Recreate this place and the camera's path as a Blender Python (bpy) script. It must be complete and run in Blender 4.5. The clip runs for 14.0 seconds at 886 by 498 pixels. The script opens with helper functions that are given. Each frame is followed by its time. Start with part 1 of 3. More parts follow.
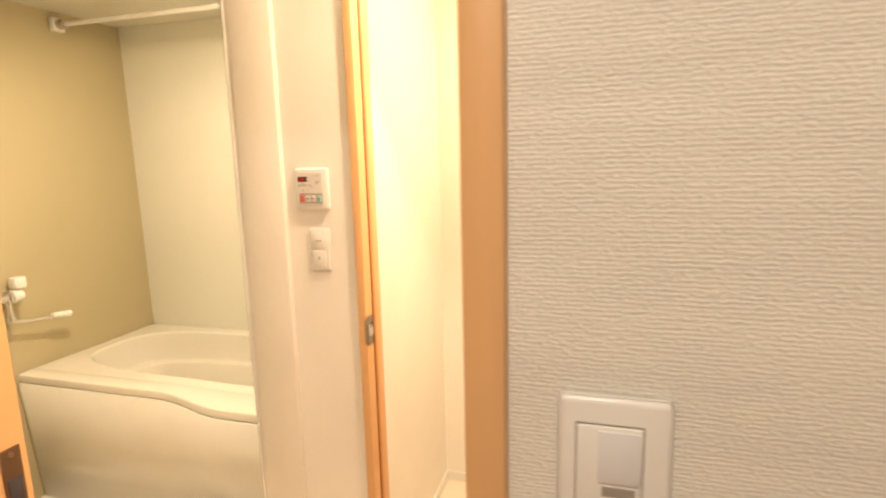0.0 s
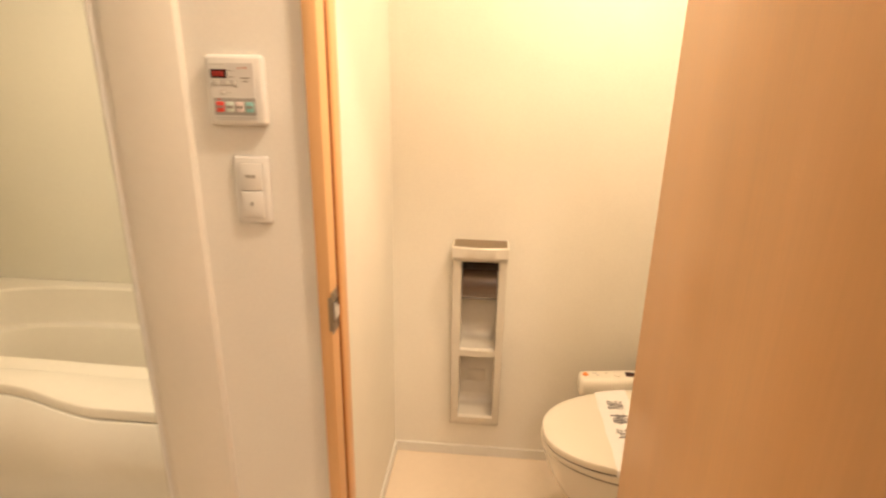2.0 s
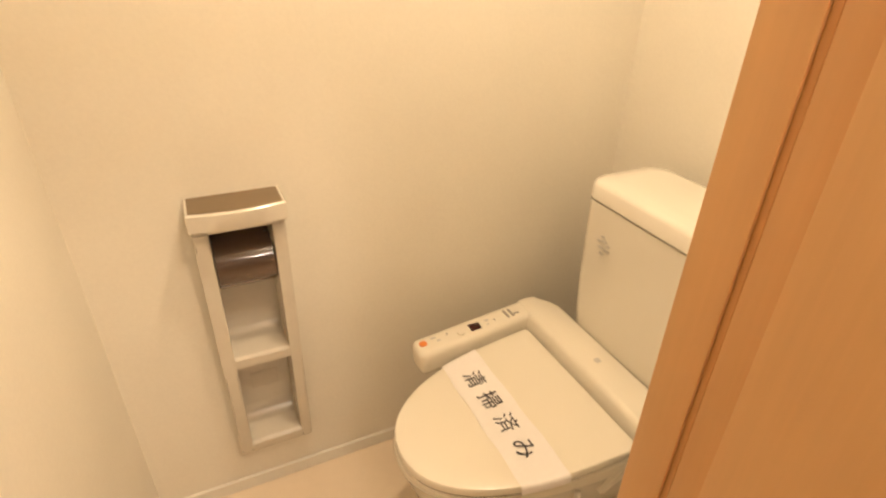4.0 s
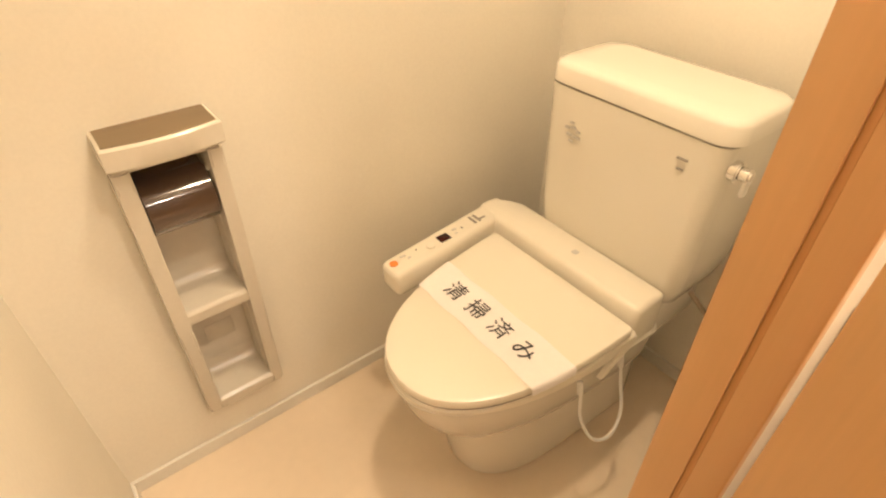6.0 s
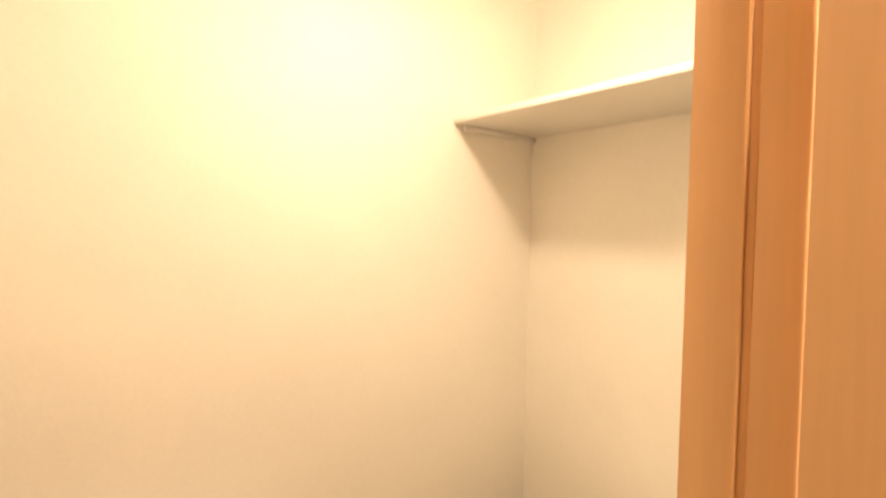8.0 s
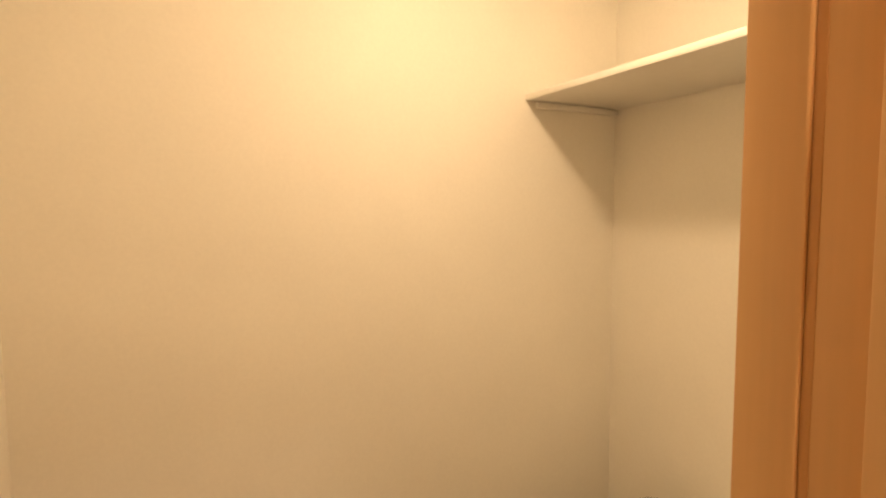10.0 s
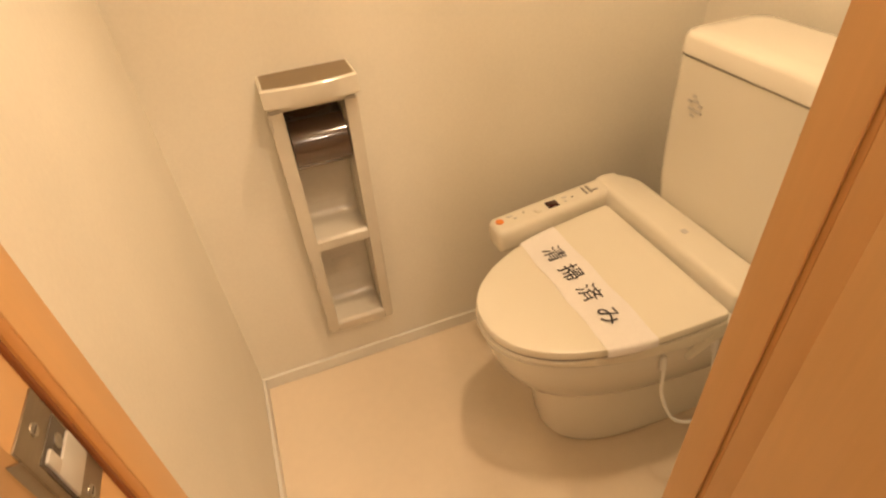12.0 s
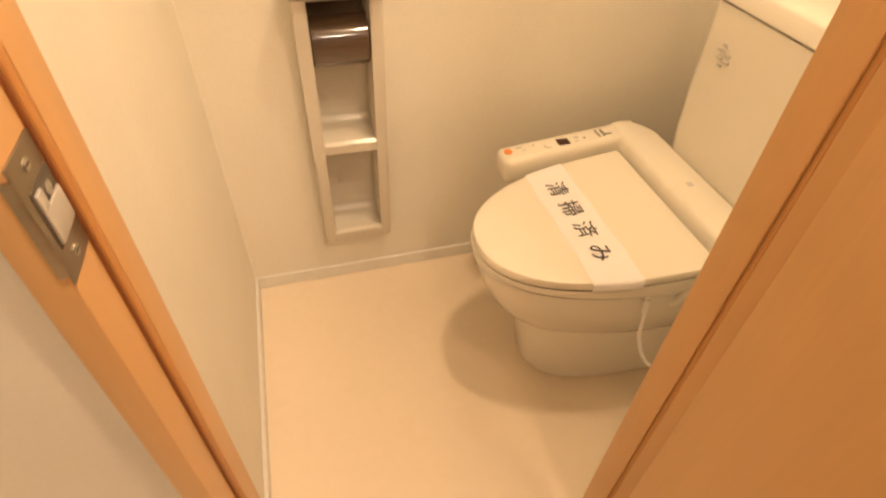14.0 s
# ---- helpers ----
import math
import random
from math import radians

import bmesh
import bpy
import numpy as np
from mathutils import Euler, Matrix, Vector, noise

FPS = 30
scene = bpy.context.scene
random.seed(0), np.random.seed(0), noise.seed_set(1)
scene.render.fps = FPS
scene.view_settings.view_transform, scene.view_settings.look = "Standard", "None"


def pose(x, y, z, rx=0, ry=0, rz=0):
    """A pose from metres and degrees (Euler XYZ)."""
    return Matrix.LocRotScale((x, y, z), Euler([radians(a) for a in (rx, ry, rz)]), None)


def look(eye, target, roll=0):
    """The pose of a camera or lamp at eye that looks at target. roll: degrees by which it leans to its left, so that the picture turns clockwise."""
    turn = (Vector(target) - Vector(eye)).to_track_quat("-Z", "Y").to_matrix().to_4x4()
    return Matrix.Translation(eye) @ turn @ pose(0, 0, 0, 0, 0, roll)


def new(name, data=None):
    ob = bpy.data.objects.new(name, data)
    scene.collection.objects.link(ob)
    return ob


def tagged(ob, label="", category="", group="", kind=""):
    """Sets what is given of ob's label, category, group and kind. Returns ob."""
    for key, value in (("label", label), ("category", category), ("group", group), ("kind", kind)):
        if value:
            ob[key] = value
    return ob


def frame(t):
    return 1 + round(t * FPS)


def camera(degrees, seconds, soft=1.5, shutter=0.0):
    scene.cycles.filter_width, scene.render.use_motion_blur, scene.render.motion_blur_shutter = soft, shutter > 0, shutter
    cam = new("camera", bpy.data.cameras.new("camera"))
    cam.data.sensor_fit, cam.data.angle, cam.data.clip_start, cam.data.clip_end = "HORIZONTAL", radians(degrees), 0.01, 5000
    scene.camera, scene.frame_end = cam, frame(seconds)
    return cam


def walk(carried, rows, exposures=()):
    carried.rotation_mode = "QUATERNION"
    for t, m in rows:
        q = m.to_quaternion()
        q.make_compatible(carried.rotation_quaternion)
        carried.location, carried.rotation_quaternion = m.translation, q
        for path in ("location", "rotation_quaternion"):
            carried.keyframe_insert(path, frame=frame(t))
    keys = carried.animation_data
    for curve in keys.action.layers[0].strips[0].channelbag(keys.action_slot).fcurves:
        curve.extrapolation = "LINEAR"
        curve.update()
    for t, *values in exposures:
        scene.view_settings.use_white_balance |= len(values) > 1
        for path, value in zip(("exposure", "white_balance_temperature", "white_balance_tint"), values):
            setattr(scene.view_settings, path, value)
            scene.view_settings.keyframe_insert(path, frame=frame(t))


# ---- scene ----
cam = camera(78.5, 14.0, soft=2.1, shutter=0.3)
PATH = [
    (0, (0.603, -1.314, 1.510), (0.052, 0.577, 1.165), -1.43),
    (0.5, (0.486, -1.315, 1.513), (-0.068, 0.567, 1.123), 0.28),
    (1, (0.373, -1.284, 1.492), (-0.051, 0.614, 1.024), 1.55),
    (1.5, (0.301, -1.111, 1.471), (-0.091, 0.768, 0.910), 0.44),
    (2, (0.280, -0.894, 1.462), (0.117, 0.999, 0.839), 0.96),
    (2.5, (0.219, -0.683, 1.455), (0.458, 1.213, 0.867), 1.85),
    (3, (0.193, -0.497, 1.427), (0.647, 1.354, 0.819), 1.27),
    (3.5, (0.226, -0.321, 1.439), (0.723, 1.457, 0.671), 0.57),
    (4, (0.203, -0.207, 1.379), (0.963, 1.351, 0.382), 1.64),
    (6.3, (0.125, -0.072, 1.300), (1.114, 1.158, 0.071), 1.19),
    (6.5, (0.125, -0.088, 1.349), (1.163, 1.223, 0.253), 1.01),
    (7, (0.116, -0.125, 1.468), (1.269, 1.329, 0.722), 0.66),
    (7.5, (0.127, -0.154, 1.571), (1.334, 1.385, 1.153), 0.55),
    (8, (0.109, -0.171, 1.589), (1.347, 1.398, 1.530), 1.41),
    (8.2, (0.126, -0.183, 1.638), (1.332, 1.412, 1.682), 2.00),
    (10.3, (0.182, -0.196, 1.592), (1.083, 1.573, 1.346), -0.04),
    (10.5, (0.151, -0.214, 1.544), (1.092, 1.507, 1.155), -0.32),
    (11, (0.159, -0.193, 1.446), (0.999, 1.460, 0.696), -0.95),
    (11.5, (0.152, -0.205, 1.359), (0.794, 1.362, 0.295), -1.41),
    (11.8, (0.167, -0.214, 1.321), (0.665, 1.301, 0.114), -3.93),
    (12, (0.153, -0.217, 1.293), (0.639, 1.263, 0.039), -4.93),
    (12.5, (0.163, -0.229, 1.280), (0.540, 1.175, -0.093), -7.00),
    (13, (0.148, -0.254, 1.258), (0.518, 1.126, -0.141), -1.92),
    (13.5, (0.162, -0.255, 1.275), (0.608, 1.173, -0.053), 1.73),
    (14, (0.145, -0.277, 1.238), (0.578, 1.102, -0.143), 2.66),
]
EXPOSURES = [
    (0.0, 0.37, 6300, 10), (0.5, 0.17, 6300, 10), (1.0, 0.10, 6400, 11), (2.0, -0.05, 6300, 13), (3.0, -0.17, 6250, 12), (4.0, -0.22, 6250, 10), (6.5, 0.03, 6100, 9),
    (7.5, -0.22, 6150, 12), (8.2, -0.36, 6200, 14), (10.3, -1.06, 7250, 14), (11.0, -0.84, 7300, 14), (11.5, -0.58, 7200, 14), (12.0, -0.37, 7000, 14), (14.0, -0.15, 7000, 14.5)]
walk(cam, [(t, look(eye, target, roll)) for t, eye, target, roll in PATH], EXPOSURES)

# ---- plan, in metres ----
XL, XR = -0.058, 1.304          # toilet room, left and right wall faces
YN, YF = 0.077, 0.929           # toilet room, near and far wall faces
RJX = 0.585                     # right jamb of the toilet doorway
HEAD = 2.02                     # underside of the door heads
CEIL = 2.42
HALL_Y, WASH_Y = -0.956, -0.800  # wall between hall and washroom
HJL, HJR = -0.187, 0.515        # jambs of the washroom doorway
BATH_X, BATH_Y = -1.84, 1.10    # bathroom, accent wall and far wall
CY = 0.516                      # middle line of the toilet


# ---- world and lights ----
world = bpy.data.worlds.new("world")
scene.world = world
world.use_nodes = True
world.node_tree.nodes["Background"].inputs[0].default_value = (0.9, 0.8, 0.65, 1)
world.node_tree.nodes["Background"].inputs[1].default_value = 0.02


def lamp(name, m, watts, colour, size, shape="DISK"):
    data = bpy.data.lights.new(name, "AREA")
    data.energy, data.color, data.shape, data.size = watts, colour, shape, size
    ob = new(name, data)
    ob.matrix_world = m
    return ob


WARM = (1.0, 0.74, 0.47)
SOFT = (1.0, 0.76, 0.50)
LAMP = (0.67, 0.40, 2.30)       # globe lamp of the toilet room
bulb = bpy.data.lights.new("toilet_light", "POINT")
bulb.energy, bulb.color, bulb.shadow_soft_size = 32.0, WARM, 0.072
new("toilet_light", bulb).matrix_world = pose(*LAMP)
# added fill under the globe, no fixture of its own: lifts floor and lower walls
lamp("toilet_light_fill", pose(LAMP[0], LAMP[1], LAMP[2] - 0.074), 10.0, WARM, 0.11)
lamp("washroom_light", pose(0.603, -0.31, CEIL - 0.035), 20.5, SOFT, 0.12)
lamp("vanity_light", pose(1.02, -0.20, 1.99, -55, 0, 0), 7.5, SOFT, 0.40)
lamp("bath_light", pose(-0.92, 0.175, 2.16), 19.0, SOFT, 0.10)
lamp("hall_light", pose(0.516, -1.767, CEIL - 0.035), 11.8, (1.0, 0.82, 0.64), 0.08)


# ---- materials ----
def material(name, colour, rough=0.5, metal=0.0, vary=0.06, scale=(3, 3, 3), fine=(60, 60, 60), bump=0.05, depth=0.001,
             second=None, coat=0.0, transmission=0.0, random_tone=0.0, bump_scale=None, ribs=0.0):
    m = bpy.data.materials.new(name)
    m.use_nodes = True
    n, l = m.node_tree.nodes, m.node_tree.links
    b = n["Principled BSDF"]
    b.inputs["Roughness"].default_value, b.inputs["Metallic"].default_value = rough, metal
    b.inputs["Coat Weight"].default_value = coat
    b.inputs["Coat Roughness"].default_value = 0.12
    b.inputs["Transmission Weight"].default_value = transmission
    co = n.new("ShaderNodeTexCoord")

    def noise_at(s, detail, dist=0.0):
        mp = n.new("ShaderNodeMapping")
        mp.inputs["Scale"].default_value = s
        l.new(co.outputs["Object"], mp.inputs["Vector"])
        t = n.new("ShaderNodeTexNoise")
        t.inputs["Scale"].default_value, t.inputs["Detail"].default_value = 1.0, detail
        t.inputs["Distortion"].default_value = dist
        l.new(mp.outputs["Vector"], t.inputs["Vector"])
        return t.outputs["Fac"]

    big, small = noise_at(scale, 3, 0.4), noise_at(fine, 4)
    dark = second or tuple(c * (1 - 2.2 * vary) for c in colour)
    light = tuple(min(1, c * (1 + vary)) for c in colour)
    mix = n.new("ShaderNodeMath")
    mix.operation = "MULTIPLY_ADD"
    l.new(small, mix.inputs[0])
    mix.inputs[1].default_value = 0.45
    l.new(big, mix.inputs[2])
    ramp = n.new("ShaderNodeMapRange")
    ramp.inputs["From Min"].default_value, ramp.inputs["From Max"].default_value = 0.45, 1.0
    l.new(mix.outputs[0], ramp.inputs["Value"])
    c = n.new("ShaderNodeMix")
    c.data_type = "RGBA"
    c.inputs[6].default_value, c.inputs[7].default_value = (*dark, 1), (*light, 1)
    l.new(ramp.outputs[0], c.inputs[0])
    l.new(c.outputs[2], b.inputs["Base Color"])
    r = n.new("ShaderNodeMapRange")
    soft = 1.0 if bump else 0.25
    r.inputs["To Min"].default_value, r.inputs["To Max"].default_value = max(0.02, rough - 0.05 * soft), min(1, rough + 0.07 * soft)
    l.new(small, r.inputs["Value"])
    l.new(r.outputs[0], b.inputs["Roughness"])
    if bump:
        bp = n.new("ShaderNodeBump")
        bp.inputs["Strength"].default_value, bp.inputs["Distance"].default_value = bump, depth
        height = noise_at(bump_scale, 2, 0.3) if bump_scale else small
        if ribs:
            w = n.new("ShaderNodeTexWave")
            w.bands_direction, w.wave_profile = "Z", "SIN"
            w.inputs["Scale"].default_value, w.inputs["Distortion"].default_value = 0.314 / ribs, 1.2
            w.inputs["Detail"].default_value, w.inputs["Detail Scale"].default_value = 3.0, 24.0
            l.new(co.outputs["Object"], w.inputs["Vector"])
            k = n.new("ShaderNodeMath")
            k.operation = "MULTIPLY_ADD"
            l.new(height, k.inputs[0])
            k.inputs[1].default_value = 7.0
            l.new(w.outputs["Fac"], k.inputs[2])
            height = k.outputs[0]
        l.new(height, bp.inputs["Height"])
        l.new(bp.outputs[0], b.inputs["Normal"])
    return m


# M_WALL is tinted yellower than M_WASH: warm lamplight put into the colour
M_WASH = material("wallpaper_pale_tint", (0.86, 0.83, 0.765), 0.75, vary=0.03, scale=(2, 2, 2), fine=(150, 150, 150), bump=0.25, depth=0.0006)
M_WALL = material("wallpaper_lamp_warmed", (0.865, 0.822, 0.725), 0.75, vary=0.03, scale=(2, 2, 2), fine=(150, 150, 150), bump=0.25, depth=0.0006)
M_RIB = material("wallpaper_ribbed", (0.80, 0.775, 0.705), 0.8, vary=0.04, scale=(4, 4, 30), fine=(160, 160, 400), bump=0.38, depth=0.0006,
                 bump_scale=(230, 230, 360), ribs=0.0031)
M_CEIL = material("ceiling_paper", (0.87, 0.85, 0.80), 0.85, vary=0.03, fine=(160, 160, 160), bump=0.2)
M_WOOD = material("maple_laminate", (0.72, 0.425, 0.19), 0.40, vary=0.04, scale=(9, 9, 0.7), fine=(150, 150, 7), bump=0.05, depth=0.0004, coat=0.15)
M_EDGE = material("orange_edge_band", (0.72, 0.30, 0.06), 0.40, vary=0.03, scale=(14, 14, 0.8), fine=(170, 170, 4))
M_CUSHION = material("cushion_strip", (0.58, 0.27, 0.085), 0.5, vary=0.04, scale=(14, 14, 0.8), fine=(170, 170, 4))
# the next two colours paint the shadow line beside the door stops
M_GROOVE_SHADE_SOFT = material("groove_shade_soft", (0.60, 0.31, 0.115), 0.5, vary=0.04, scale=(14, 14, 0.8), fine=(170, 170, 4))
M_GROOVE_SHADE = material("groove_shade_deep", (0.26, 0.085, 0.022), 0.6, vary=0.06, scale=(14, 14, 0.8), fine=(170, 170, 4))
M_VINYL = material("vinyl_floor", (0.85, 0.72, 0.56), 0.34, vary=0.025, scale=(2.2, 2.2, 2.2), fine=(38, 38, 38), bump=0.12, depth=0.0004)
M_TRIM = material("white_trim", (0.80, 0.77, 0.70), 0.45, vary=0.03)
M_CERAMIC = material("ivory_ceramic", (0.85, 0.81, 0.72), 0.14, vary=0.006, scale=(2, 2, 2), fine=(9, 9, 9), bump=0.0, coat=0.5)
M_RESIN = material("ivory_resin", (0.86, 0.81, 0.70), 0.26, vary=0.006, scale=(1.5, 1.5, 1.5), fine=(9, 9, 9), bump=0.0)
# dark colour that stands for shade inside holes, slots, seams and gaps
M_SHADE = material("gap_shade", (0.10, 0.08, 0.06), 0.6, vary=0.05)
M_HOLDER = material("putty_resin", (0.73, 0.68, 0.585), 0.17, vary=0.03, bump=0.03)
M_BROWNTOP = material("brown_panel", (0.215, 0.155, 0.090), 0.45, vary=0.06, scale=(6, 40, 6), fine=(30, 160, 30))
M_SMOKE = material("smoked_brown_cover", (0.105, 0.066, 0.045), 0.10, vary=0.05, bump=0.0, coat=1.0)
M_GASKET = material("grey_gasket", (0.22, 0.20, 0.165), 0.5, vary=0.05)
M_CHROME = material("chrome", (0.80, 0.78, 0.75), 0.16, 1.0, vary=0.03, bump=0.0)
M_STEEL = material("brushed_steel", (0.40, 0.34, 0.27), 0.34, 1.0, vary=0.08, fine=(30, 30, 400))
M_BRONZE = material("dark_bronze", (0.19, 0.115, 0.068), 0.42, 0.6, vary=0.08)
M_LIP = material("bright_catch", (0.74, 0.71, 0.67), 0.30, 0.55, vary=0.04)
M_NICKEL = material("satin_nickel", (0.62, 0.58, 0.52), 0.28, 1.0, vary=0.04)
M_PAPER = material("white_paper", (0.92, 0.885, 0.87), 0.7, vary=0.02, fine=(90, 90, 90))
M_INK = material("black_ink", (0.055, 0.05, 0.06), 0.6, vary=0.05)
M_GREY = material("grey_print", (0.34, 0.31, 0.27), 0.6, vary=0.05)
M_PALE = material("pale_grey_print", (0.60, 0.58, 0.54), 0.5, vary=0.03)
M_ORANGE = material("orange_button", (0.85, 0.28, 0.06), 0.4, vary=0.03)
M_RED = material("red_button", (0.75, 0.08, 0.06), 0.4, vary=0.03)
M_TEAL = material("teal_button", (0.30, 0.62, 0.60), 0.4, vary=0.03)
M_FACE = material("face_sheet", (0.70, 0.685, 0.655), 0.40, vary=0.015, bump=0.0)
M_STRIP = material("grey_button_strip", (0.42, 0.405, 0.38), 0.45, vary=0.03)
M_MINT = material("mint_button", (0.66, 0.74, 0.68), 0.4, vary=0.02)
M_ROSE = material("rose_button", (0.76, 0.66, 0.64), 0.4, vary=0.02)
M_BLUSH = material("rose_print", (0.66, 0.44, 0.38), 0.5, vary=0.03)
M_SCREEN = material("dark_display", (0.05, 0.012, 0.010), 0.12, vary=0.05, bump=0.0)
M_BATHWALL = material("bath_white_panel", (0.75, 0.74, 0.64), 0.22, vary=0.02, scale=(1.5, 1.5, 1.5), bump=0.02)
M_ACCENT = material("bath_beige_panel", (0.49, 0.425, 0.26), 0.36, vary=0.006, scale=(1.5, 1.5, 1.5), fine=(6, 6, 6), bump=0.0)
M_TUB = material("ivory_bathtub", (0.80, 0.765, 0.67), 0.20, vary=0.02, bump=0.0, coat=0.3)
M_BATHFLOOR = material("bath_floor", (0.74, 0.72, 0.67), 0.45, vary=0.04, fine=(90, 90, 90), bump=0.3)
M_FRAME = material("white_door_frame", (0.80, 0.76, 0.68), 0.38, vary=0.02)
M_SWITCH = material("switch_white", (0.82, 0.80, 0.76), 0.32, vary=0.015, bump=0.0)
M_ROCKER = material("switch_rocker", (0.74, 0.75, 0.77), 0.35, vary=0.015, bump=0.0)
M_MIRROR = material("mirror", (0.90, 0.90, 0.88), 0.03, 1.0, vary=0.0, bump=0.0)


def glow(name, colour, strength):
    m = bpy.data.materials.new(name)
    m.use_nodes = True
    b = m.node_tree.nodes["Principled BSDF"]
    b.inputs["Base Color"].default_value = (*colour, 1)
    b.inputs["Emission Color"].default_value = (*colour, 1)
    b.inputs["Emission Strength"].default_value = strength
    return m


M_LAMP = glow("lamp_glow", (1.0, 0.82, 0.55), 6.0)
M_LED = glow("display_red", (0.5, 0.02, 0.015), 0.12)


# ---- builders ----
def finish(name, bm, mat, smooth=False):
    me = bpy.data.meshes.new(name)
    bmesh.ops.recalc_face_normals(bm, faces=bm.faces)
    bm.to_mesh(me)
    bm.free()
    if mat:
        me.materials.append(mat)
    if smooth:
        me.shade_smooth()
        me.set_sharp_from_angle(angle=radians(38))
    return new(name, me)


def part(name, bm, mat, parent, label="", smooth=True):
    ob = finish(name, bm, mat, smooth)
    ob.parent = parent
    if label:
        ob["label"] = label
    return ob


def thing(name, label, category, group="", kind=""):
    return tagged(new(name), label, category, group, kind)


def box(x0, x1, y0, y1, z0, z1, bevel=0.0, segments=2, bm=None):
    bm2 = bmesh.new()
    bmesh.ops.create_cube(bm2, size=1)
    for v in bm2.verts:
        v.co = ((x0 + x1) / 2 + v.co.x * (x1 - x0), (y0 + y1) / 2 + v.co.y * (y1 - y0), (z0 + z1) / 2 + v.co.z * (z1 - z0))
    if bevel:
        bmesh.ops.bevel(bm2, geom=bm2.edges[:], offset=bevel, segments=segments, profile=0.5, affect="EDGES")
    if bm is None:
        return bm2
    me = bpy.data.meshes.new("tmp")
    bm2.to_mesh(me)
    bm2.free()
    bm.from_mesh(me)
    bpy.data.meshes.remove(me)
    return bm


def loft(rings, cap=True):
    """A skin over closed rings of the same number of points."""
    bm = bmesh.new()
    rows = [[bm.verts.new(p) for p in ring] for ring in rings]
    k = len(rows[0])
    for a, b in zip(rows, rows[1:]):
        for i in range(k):
            bm.faces.new((a[i], a[(i + 1) % k], b[(i + 1) % k], b[i]))
    if cap:
        bm.faces.new(rows[0])
        bm.faces.new(rows[-1])
    return bm


def tube(points, radius, sides=10):
    pts = [Vector(p) for p in points]
    fine = []
    for i in range(len(pts) - 1):
        p0, p1, p2, p3 = pts[max(i - 1, 0)], pts[i], pts[i + 1], pts[min(i + 2, len(pts) - 1)]
        for s in range(6):
            t = s / 6
            fine.append(0.5 * (2 * p1 + (p2 - p0) * t + (2 * p0 - 5 * p1 + 4 * p2 - p3) * t * t + (3 * p1 - p0 - 3 * p2 + p3) * t ** 3))
    fine.append(pts[-1])
    rings, side = [], None
    for i, p in enumerate(fine):
        d = (fine[min(i + 1, len(fine) - 1)] - fine[max(i - 1, 0)]).normalized()
        if side is None:
            side = d.cross(Vector((0.3, 0.2, 1))).normalized()
        side = (side - d * side.dot(d)).normalized()
        up = d.cross(side)
        rings.append([p + radius * (math.cos(a) * side + math.sin(a) * up) for a in (2 * math.pi * j / sides for j in range(sides))])
    return loft(rings)


def disc(c, axis, radius, length, sides=24, bevel=0.0):
    """A short cylinder from c along the axis."""
    bm = bmesh.new()
    bmesh.ops.create_cone(bm, cap_ends=True, segments=sides, radius1=radius, radius2=radius, depth=length)
    if bevel:
        bmesh.ops.bevel(bm, geom=[e for e in bm.edges if abs(e.verts[0].co.z - e.verts[1].co.z) < 1e-6], offset=bevel, segments=2, affect="EDGES")
    a = Vector(axis).normalized()
    m = Matrix.Translation(Vector(c) + a * length / 2) @ a.to_track_quat("Z", "Y").to_matrix().to_4x4()
    bmesh.ops.transform(bm, matrix=m, verts=bm.verts)
    return bm


def structure(name, bm, mat, label, category="", smooth=False):
    return tagged(finish(name, bm, mat, smooth), label, category or name.split("_")[0], kind="structure")


def boxes(*rows):
    bm = bmesh.new()
    for r in rows:
        box(*r, bm=bm)
    return bm


# ---- setting: floors, walls, ceilings ----
structure("floor_1", box(XL - 0.10, XR + 0.1, -0.02, YF + 0.1, -0.05, 0.0), M_VINYL, "beige mottled vinyl floor of the toilet room", "floor")
structure("floor_2", box(-1.8, 1.5, WASH_Y - 0.15, -0.02, -0.05, 0.0), M_VINYL, "beige vinyl floor of the washroom", "floor")
structure("floor_3", box(-1.6, 2.4, -2.6, WASH_Y - 0.15, -0.05, 0.0), M_WOOD, "wooden floor of the hall", "floor")
HX0, HX1, HZ0, HZ1, HY = 0.161, 0.353, 0.150, 0.901, 0.830
structure("wall_far", boxes(
    (XL - 0.1, HX0 + 0.016, YF, YF + 0.10, 0.0, CEIL), (HX1 - 0.016, XR + 0.1, YF, YF + 0.10, 0.0, CEIL),
    (HX0 + 0.016, HX1 - 0.016, YF, YF + 0.10, 0.0, 0.165), (HX0 + 0.016, HX1 - 0.016, YF, YF + 0.10, 0.852, CEIL)), M_WALL, "plain cream wallpaper behind the paper holder", "wall")
structure("wall_left", box(XL - 0.08, XL, YN, YF, 0.0, CEIL), M_WALL, "plain cream wallpaper beside the toilet doorway", "wall")
structure("wall_right", box(XR, XR + 0.1, YN, YF, 0.0, CEIL), M_WALL, "plain cream wallpaper behind the tank", "wall")
